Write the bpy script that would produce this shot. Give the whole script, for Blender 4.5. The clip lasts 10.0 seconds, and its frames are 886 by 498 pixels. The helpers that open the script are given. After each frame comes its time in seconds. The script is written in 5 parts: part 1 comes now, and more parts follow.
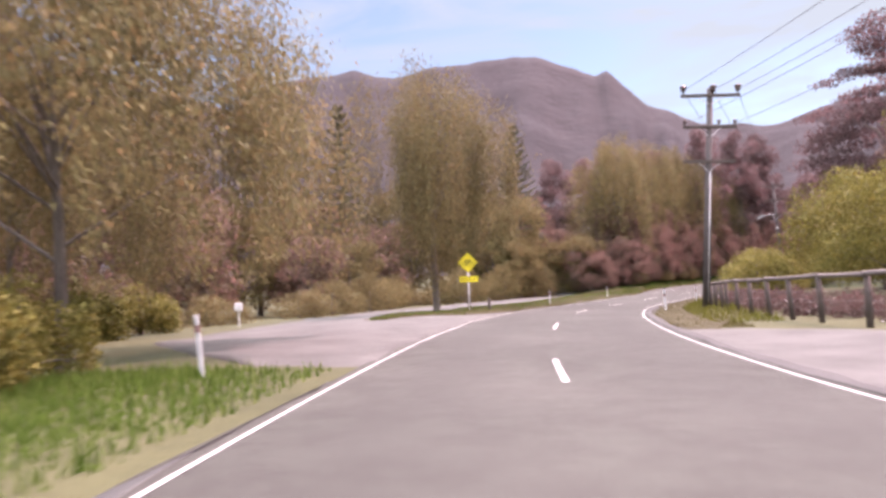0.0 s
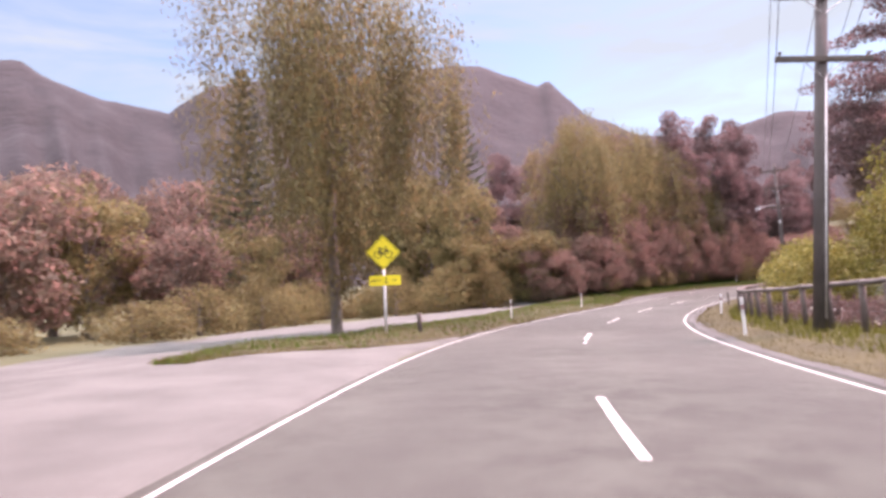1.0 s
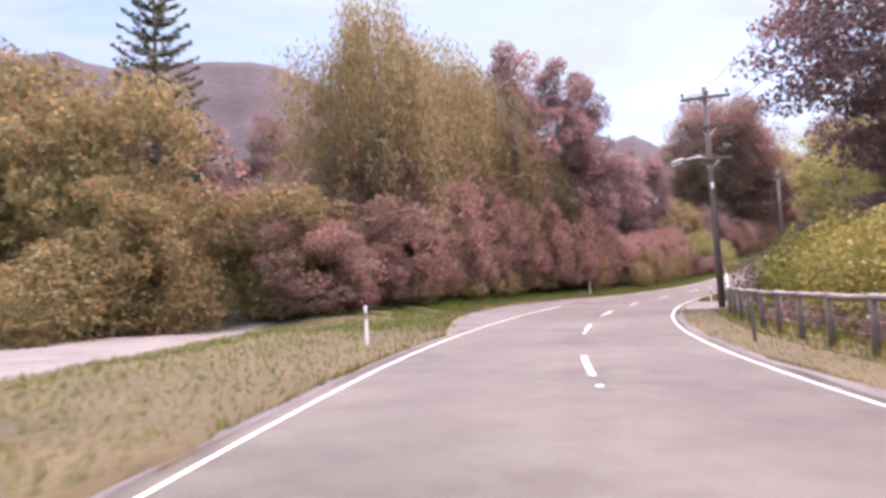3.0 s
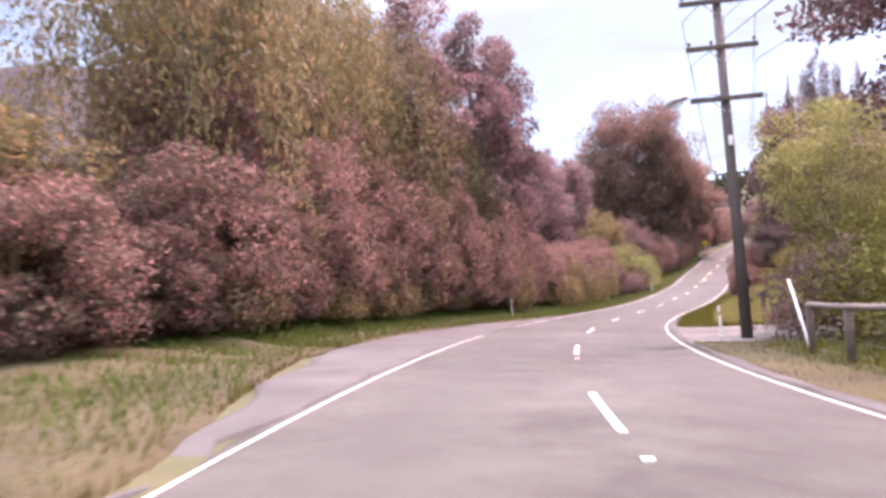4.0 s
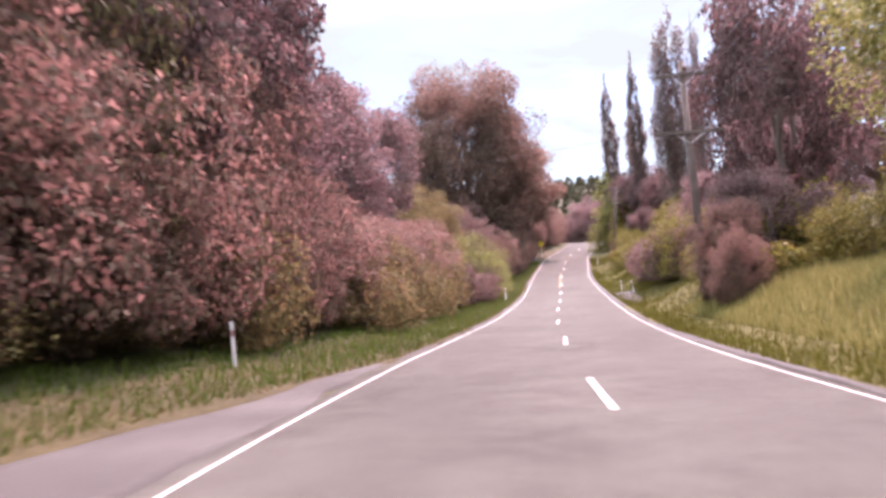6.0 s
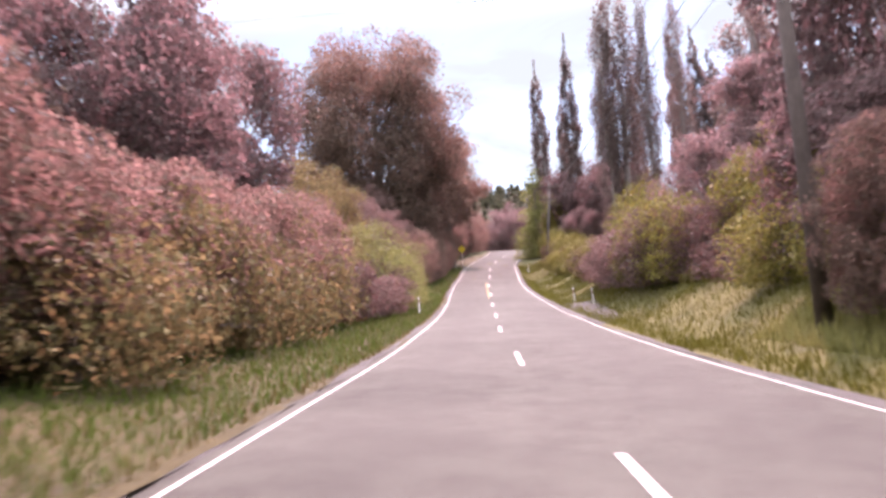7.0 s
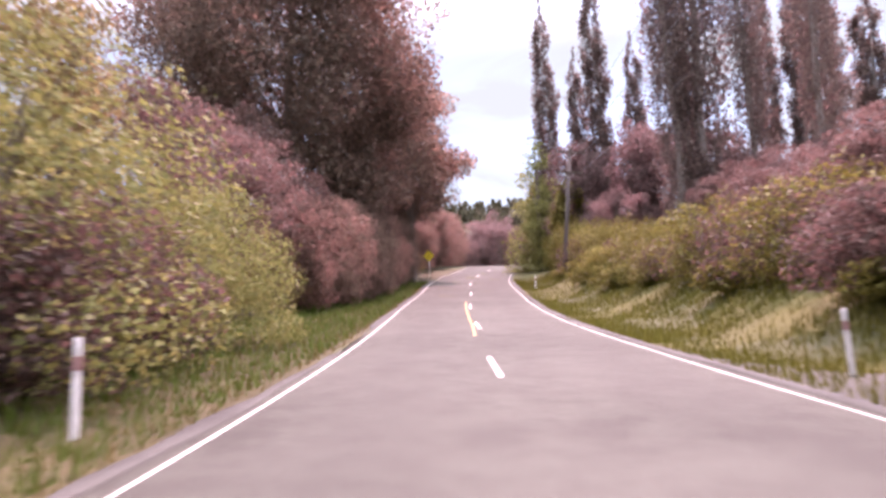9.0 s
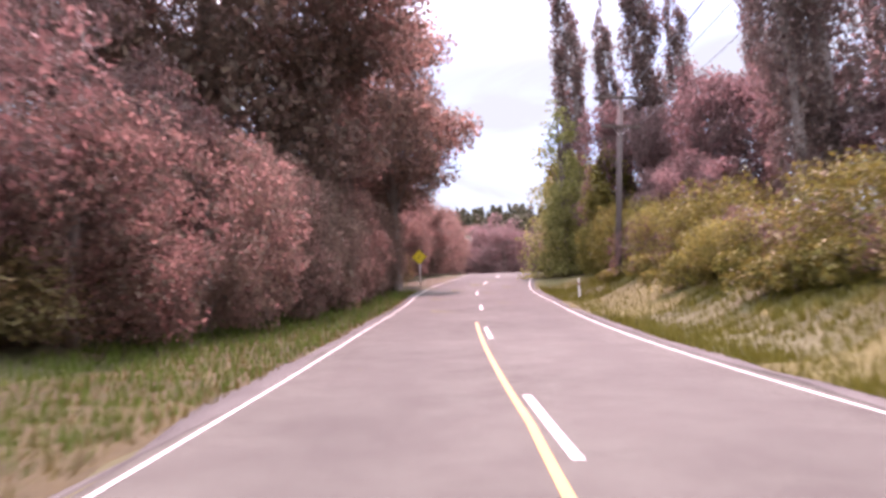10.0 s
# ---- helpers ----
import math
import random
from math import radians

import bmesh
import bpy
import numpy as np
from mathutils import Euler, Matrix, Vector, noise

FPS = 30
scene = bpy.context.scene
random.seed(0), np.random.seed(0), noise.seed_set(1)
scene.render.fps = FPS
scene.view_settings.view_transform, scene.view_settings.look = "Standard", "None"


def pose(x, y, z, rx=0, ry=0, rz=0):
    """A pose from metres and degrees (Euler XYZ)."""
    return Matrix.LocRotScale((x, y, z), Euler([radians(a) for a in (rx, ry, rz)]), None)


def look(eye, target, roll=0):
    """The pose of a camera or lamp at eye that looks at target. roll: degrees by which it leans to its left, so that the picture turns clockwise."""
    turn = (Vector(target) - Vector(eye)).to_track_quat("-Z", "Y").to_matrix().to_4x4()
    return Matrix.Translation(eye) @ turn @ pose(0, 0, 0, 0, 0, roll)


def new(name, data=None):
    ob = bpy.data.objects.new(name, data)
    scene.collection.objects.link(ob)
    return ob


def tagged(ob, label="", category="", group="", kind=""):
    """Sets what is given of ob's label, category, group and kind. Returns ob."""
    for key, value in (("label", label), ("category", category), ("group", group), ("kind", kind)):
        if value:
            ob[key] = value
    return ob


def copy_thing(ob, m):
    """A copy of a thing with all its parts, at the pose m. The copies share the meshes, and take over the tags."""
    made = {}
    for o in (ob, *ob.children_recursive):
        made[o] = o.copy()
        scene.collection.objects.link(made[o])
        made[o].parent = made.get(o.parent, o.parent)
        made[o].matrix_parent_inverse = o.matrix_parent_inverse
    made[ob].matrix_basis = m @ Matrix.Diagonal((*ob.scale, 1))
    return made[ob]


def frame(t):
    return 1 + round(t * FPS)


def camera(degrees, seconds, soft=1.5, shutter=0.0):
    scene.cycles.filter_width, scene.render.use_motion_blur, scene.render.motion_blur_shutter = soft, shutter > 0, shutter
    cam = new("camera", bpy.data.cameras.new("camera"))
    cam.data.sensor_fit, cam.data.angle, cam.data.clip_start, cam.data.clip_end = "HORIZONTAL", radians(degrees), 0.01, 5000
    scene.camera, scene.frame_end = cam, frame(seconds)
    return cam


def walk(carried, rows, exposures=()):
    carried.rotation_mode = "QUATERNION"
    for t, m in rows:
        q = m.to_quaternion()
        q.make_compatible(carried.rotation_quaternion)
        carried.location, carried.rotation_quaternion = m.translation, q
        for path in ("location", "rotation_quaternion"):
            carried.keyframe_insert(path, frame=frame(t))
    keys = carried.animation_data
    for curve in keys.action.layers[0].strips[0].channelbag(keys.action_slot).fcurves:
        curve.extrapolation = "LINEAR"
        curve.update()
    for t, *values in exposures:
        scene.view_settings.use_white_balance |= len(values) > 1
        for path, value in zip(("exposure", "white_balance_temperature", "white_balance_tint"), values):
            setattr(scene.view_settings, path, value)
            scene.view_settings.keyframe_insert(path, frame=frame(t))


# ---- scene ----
cam = camera(64.36, 10.0, soft=3.2, shutter=0.25)
PATH = [
    (0.00, pose(0.016, 0.002, 1.352, 93.261, 3.808, 0.207)),
    (0.50, pose(0.502, 8.017, 1.259, 93.592, 3.793, -1.810)),
    (1.00, pose(1.406, 16.060, 1.220, 93.690, 3.938, -4.478)),
    (1.50, pose(2.729, 23.966, 1.183, 93.797, 3.982, -8.437)),
    (2.00, pose(4.630, 31.708, 1.125, 93.700, 3.420, -13.055)),
    (2.50, pose(7.042, 39.024, 1.008, 93.109, 3.125, -17.314)),
    (2.70, pose(8.136, 41.867, 0.953, 93.203, 2.987, -19.209)),
    (3.25, pose(11.463, 49.415, 0.827, 93.737, 2.934, -23.209)),
    (3.80, pose(15.205, 56.495, 0.778, 94.378, 2.593, -28.024)),
    (4.00, pose(16.664, 58.949, 0.774, 94.819, 2.924, -29.468)),
    (4.50, pose(20.524, 64.839, 0.775, 94.847, 3.189, -33.387)),
    (5.00, pose(24.743, 70.454, 0.782, 95.042, 3.572, -37.395)),
    (5.50, pose(29.383, 75.887, 0.842, 95.363, 4.686, -41.221)),
    (5.70, pose(31.379, 77.998, 0.872, 95.361, 4.740, -42.763)),
    (6.25, pose(37.243, 83.654, 0.958, 95.037, 4.438, -46.384)),
    (6.80, pose(43.714, 88.935, 1.050, 95.541, 4.516, -50.596)),
    (7.00, pose(46.176, 90.796, 1.092, 95.649, 4.376, -51.464)),
    (7.50, pose(52.520, 95.390, 1.209, 95.932, 3.914, -52.568)),
    (8.00, pose(59.054, 99.958, 1.399, 96.336, 3.206, -53.131)),
    (8.50, pose(65.689, 104.596, 1.732, 96.727, 2.866, -53.407)),
    (9.00, pose(72.425, 109.328, 2.125, 97.734, 3.002, -53.580)),
    (9.50, pose(79.168, 114.098, 2.667, 98.247, 2.513, -53.746)),
    (10.00, pose(85.797, 118.906, 3.317, 98.799, 3.663, -53.691)),
]
# the road's centre line, in metres
ROAD = [(-1.43, -44.98, 0.10), (-0.63, -30.00, 0.10), (0.17, -15.02, 0.10), (0.97, -0.05, 0.10), (1.66, 10.09, -0.01),
        (3.00, 20.16, -0.05), (5.17, 30.08, -0.11), (8.34, 39.74, -0.27), (12.36, 49.06, -0.43), (17.21, 57.99, -0.48),
        (22.86, 66.43, -0.48), (29.26, 74.32, -0.42), (36.37, 81.57, -0.32), (44.17, 88.08, -0.21), (52.36, 94.10, -0.06),
        (60.68, 99.92, 0.19), (69.01, 105.75, 0.63), (77.32, 111.60, 1.20), (85.56, 117.54, 1.98), (93.76, 123.54, 2.93),
        (102.08, 129.38, 4.10), (110.56, 134.97, 5.42), (119.02, 140.61, 6.88), (127.88, 145.57, 8.43), (136.98, 150.09, 9.91),
        (145.91, 154.94, 11.27), (154.49, 160.38, 12.46), (162.86, 166.14, 13.42), (171.08, 172.11, 14.23), (179.15, 178.28, 15.02)]
CROSS = 0.037              # fall of the road to the right
EDGE_L, EDGE_R = -3.22, 3.04
EXPOSURES = [(0.0, 2.20, 7640, 91), (2.5, 2.36, 7550, 91), (4.0, 2.46, 7520, 94), (7.0, 2.46, 7650, 92), (8.5, 2.42, 7680, 95), (10.0, 2.42, 7680, 99)]
walk(cam, PATH, EXPOSURES)

BANK_R, BANK_L = (140, 225), (116, 0)
GAP_L = (131.2, 137.0)            # stretch where the edge line is worn away
DASHES = [3.0, 13.0, 23.2, 33.4, 44.0, 54.6, 66.2, 79.0, 91.0, 102.6, 113.4, 123.2, 132.6, 142.4, 152.6, 163.4, 174.0, 183.0, 192.6, 203.6, 214.2, 224.6, 235.0, 245.4, 255.8]
STUDS = (79.0, 91.0, 102.6, 113.4, 123.2)
YELLOW = (201.0, 219.0)
RIDGE = [(-180, 6), (-140, 8), (-100, 9), (-60, 13), (-40, 16), (-27, 17.8), (-23, 16), (-17, 14.8), (-14, 16.8), (-7.4, 18.0), (-3.8, 17.0), (-1, 17.7),
         (6.5, 18), (8.5, 17.8), (11.1, 16.6), (12.9, 15.8), (13.9, 16.2), (16.7, 13.2), (20.8, 11.4), (26, 10.6), (31, 11.3), (35, 10.9), (36.9, 11.3),
         (38.4, 10.2), (45, 8.6), (54, 8.0), (60, 8.0), (75, 7.5), (100, 8), (140, 6), (180, 6)]


def centre_off(s):
    """The painted centre line wanders a little off the middle."""
    return float(np.interp(s, [50, 66, 90, 140, 150, 164, 175, 186, 196, 205, 230], [-0.08, 0.0, 0.2, 0.28, 0.2, -0.25, -0.42, -0.36, -0.28, 0.0, 0.0]))


# ---------- light ----------
SUN_AZ, SUN_EL = 76.0, 64.0      # degrees: azimuth clockwise from +y, elevation
world = bpy.data.worlds.new("world")
scene.world = world
world.use_nodes = True
wn, wl = world.node_tree.nodes, world.node_tree.links
wn.clear()
w_out = wn.new("ShaderNodeOutputWorld")
w_bg = wn.new("ShaderNodeBackground")
w_sky = wn.new("ShaderNodeTexSky")
w_sky.sky_type = "NISHITA"
w_sky.sun_disc = False
w_sky.sun_elevation, w_sky.sun_rotation = radians(SUN_EL), radians(SUN_AZ)
w_sky.air_density, w_sky.dust_density, w_sky.ozone_density = 1.0, 1.5, 1.0
# thin high cloud: bright streaks over the blue
w_tc = wn.new("ShaderNodeTexCoord")
w_map = wn.new("ShaderNodeMapping")
w_map.inputs["Scale"].default_value = (1.5, 1.9, 6.0)
w_map.inputs["Location"].default_value = (0.7, 0.25, 0.1)
w_noise = wn.new("ShaderNodeTexNoise")
w_noise.inputs["Scale"].default_value = 2.1
w_noise.inputs["Detail"].default_value = 7.0
w_noise.inputs["Roughness"].default_value = 0.55
w_noise.inputs["Distortion"].default_value = 0.6
w_ramp = wn.new("ShaderNodeValToRGB")
w_ramp.color_ramp.elements[0].position, w_ramp.color_ramp.elements[0].color = 0.39, (0.05, 0.05, 0.05, 1)
w_ramp.color_ramp.elements[1].position, w_ramp.color_ramp.elements[1].color = 0.61, (1, 1, 1, 1)
w_gain = wn.new("ShaderNodeVectorMath")      # the clear sky between the clouds, at strength 0.09
w_gain.operation = "MULTIPLY"
w_gain.inputs[1].default_value = (0.029, 0.062, 0.052)
w_mix = wn.new("ShaderNodeMix")
w_mix.data_type = "RGBA"
# the cloud layer is set far brighter overhead than low down, as added fill
w_sep = wn.new("ShaderNodeSeparateXYZ")
w_lift = wn.new("ShaderNodeMapRange")
w_lift.interpolation_type = "SMOOTHSTEP"
w_lift.inputs["From Min"].default_value, w_lift.inputs["From Max"].default_value = 0.38, 0.70
w_cloud = wn.new("ShaderNodeMix")
w_cloud.data_type = "RGBA"
w_cloud.inputs[6].default_value = (0.088, 0.196, 0.183, 1)
w_cloud.inputs[7].default_value = (1.56, 2.80, 2.62, 1)
wl.new(w_tc.outputs["Generated"], w_sep.inputs["Vector"])
wl.new(w_sep.outputs["Z"], w_lift.inputs["Value"])
wl.new(w_lift.outputs["Result"], w_cloud.inputs[0])
wl.new(w_cloud.outputs[2], w_mix.inputs[7])
wl.new(w_tc.outputs["Generated"], w_map.inputs["Vector"])
wl.new(w_map.outputs["Vector"], w_noise.inputs["Vector"])
wl.new(w_noise.outputs["Fac"], w_ramp.inputs["Fac"])
wl.new(w_sky.outputs["Color"], w_gain.inputs[0])
wl.new(w_ramp.outputs["Color"], w_mix.inputs[0])
wl.new(w_gain.outputs["Vector"], w_mix.inputs[6])
wl.new(w_mix.outputs[2], w_bg.inputs["Color"])
w_bg.inputs["Strength"].default_value = 1.0
wl.new(w_bg.outputs["Background"], w_out.inputs["Surface"])

sun_data = bpy.data.lights.new("sun", "SUN")
sun_data.energy, sun_data.angle, sun_data.color = 2.1, radians(3.0), (1.0, 0.95, 0.88)
sun = new("sun", sun_data)
_az, _el = radians(SUN_AZ), radians(SUN_EL)
SUN_DIR = Vector((math.sin(_az) * math.cos(_el), math.cos(_az) * math.cos(_el), math.sin(_el)))
sun.matrix_world = look(SUN_DIR * 300, (0, 0, 0))


# ---------- materials ----------
def mat_base(name, rough=0.8, metal=0.0, spec=0.3):
    m = bpy.data.materials.new(name)
    m.use_nodes = True
    n, l = m.node_tree.nodes, m.node_tree.links
    b = n["Principled BSDF"]
    b.inputs["Roughness"].default_value = rough
    b.inputs["Metallic"].default_value = metal
    b.inputs["Specular IOR Level"].default_value = spec
    return m, n, l, b


def node_noise(n, l, scale, detail=4.0, rough=0.6, coord="Object", stretch=(1, 1, 1)):
    tc, mp, t = n.new("ShaderNodeTexCoord"), n.new("ShaderNodeMapping"), n.new("ShaderNodeTexNoise")
    mp.inputs["Scale"].default_value = stretch
    t.inputs["Scale"].default_value, t.inputs["Detail"].default_value, t.inputs["Roughness"].default_value = scale, detail, rough
    l.new(tc.outputs[coord], mp.inputs["Vector"])
    l.new(mp.outputs["Vector"], t.inputs["Vector"])
    return t.outputs["Fac"]


def node_ramp(n, l, fac, stops):
    r = n.new("ShaderNodeValToRGB")
    while len(r.color_ramp.elements) < len(stops):
        r.color_ramp.elements.new(0.5)
    for e, (p, c) in zip(r.color_ramp.elements, stops):
        e.position, e.color = p, (*c, 1)
    l.new(fac, r.inputs["Fac"])
    return r.outputs["Color"]


def node_mix(n, l, fac, a, b, blend="MIX"):
    m = n.new("ShaderNodeMix")
    m.data_type, m.blend_type = "RGBA", blend
    for sock, v in ((0, fac), (6, a), (7, b)):
        if isinstance(v, (int, float)):
            m.inputs[sock].default_value = v
        elif isinstance(v, tuple):
            m.inputs[sock].default_value = (*v, 1)
        else:
            l.new(v, m.inputs[sock])
    return m.outputs[2]


def node_bump(n, l, height, strength, dist, b):
    bp = n.new("ShaderNodeBump")
    bp.inputs["Strength"].default_value, bp.inputs["Distance"].default_value = strength, dist
    l.new(height, bp.inputs["Height"])
    l.new(bp.outputs["Normal"], b.inputs["Normal"])


def mat_two(name, dark, light, fine=30.0, broad=0.6, rough=0.85, bump=0.4, dist=0.01, metal=0.0, stretch=(1, 1, 1), spec=0.3):
    """Two colours mixed by fine grain and by broad stains."""
    m, n, l, b = mat_base(name, rough, metal, spec)
    f = node_noise(n, l, fine, 5.0, 0.65, stretch=stretch)
    g = node_noise(n, l, broad, 4.0, 0.6)
    c1 = node_ramp(n, l, f, [(0.3, dark), (0.7, light)])
    c2 = node_ramp(n, l, g, [(0.3, tuple(0.72 * v for v in dark)), (0.7, tuple(min(1, 1.12 * v) for v in light))])
    l.new(node_mix(n, l, 0.5, c1, c2), b.inputs["Base Color"])
    node_bump(n, l, f, bump, dist, b)
    return m


def mat_leaf(name, dark, light, tip, through_=0.35, rough=0.55, haze_tint=(1.0, 1.0, 1.0)):
    """Leaves: each one has a shade of its own, and lets some light through."""
    m, n, l, b = mat_base(name, rough, 0.0, 0.14)
    geo = n.new("ShaderNodeNewGeometry")
    inf = n.new("ShaderNodeObjectInfo")
    c = node_ramp(n, l, geo.outputs["Random Per Island"], [(0.0, dark), (0.6, light), (0.97, tip)])
    patch = node_noise(n, l, 0.35, 3.0, 0.6)
    c = node_mix(n, l, node_ramp(n, l, patch, [(0.35, (0, 0, 0)), (0.65, (1, 1, 1))]), c, node_mix(n, l, 0.45, c, light))
    hsv = n.new("ShaderNodeHueSaturation")
    mr = n.new("ShaderNodeMapRange")
    mr.inputs["To Min"].default_value, mr.inputs["To Max"].default_value = 0.8, 1.22
    l.new(inf.outputs["Random"], mr.inputs["Value"])
    l.new(mr.outputs["Result"], hsv.inputs["Value"])
    l.new(c, hsv.inputs["Color"])
    l.new(hsv.outputs["Color"], b.inputs["Base Color"])
    tr = n.new("ShaderNodeBsdfTranslucent")
    # pink tint on the light let through: windscreen haze put into shaded leaves
    l.new(node_mix(n, l, 1.0, hsv.outputs["Color"], haze_tint, "MULTIPLY"), tr.inputs["Color"])
    mx = n.new("ShaderNodeMixShader")
    mx.inputs["Fac"].default_value = through_
    l.new(b.outputs["BSDF"], mx.inputs[1])
    l.new(tr.outputs["BSDF"], mx.inputs[2])
    l.new(mx.outputs["Shader"], n["Material Output"].inputs["Surface"])
    return m


def mat_chipseal():
    m, n, l, b = mat_base("chipseal", 0.9, 0.0, 0.2)
    chip = node_noise(n, l, 95.0, 3.0, 0.7)
    mid = node_noise(n, l, 1.3, 7.0, 0.72)
    wide = node_noise(n, l, 0.16, 4.0, 0.55)
    c = node_ramp(n, l, chip, [(0.3, (0.026, 0.031, 0.024)), (0.7, (0.065, 0.073, 0.057))])
    # blotches: uneven seal, strengthened to paint in windscreen reflections
    c = node_mix(n, l, node_ramp(n, l, mid, [(0.40, (0, 0, 0)), (0.60, (0.95, 0.95, 0.95))]), c, (0.030, 0.0315, 0.025))
    c = node_mix(n, l, node_ramp(n, l, wide, [(0.4, (0, 0, 0)), (0.7, (0.5, 0.5, 0.5))]), c, (0.077, 0.084, 0.068))
    # polished wheel tracks, darker and a little smoother
    at = n.new("ShaderNodeAttribute")
    at.attribute_name = "track"
    c = node_mix(n, l, at.outputs["Fac"], c, node_mix(n, l, 0.55, c, (0.038, 0.041, 0.033)))
    l.new(c, b.inputs["Base Color"])
    node_bump(n, l, chip, 0.5, 0.012, b)
    return m


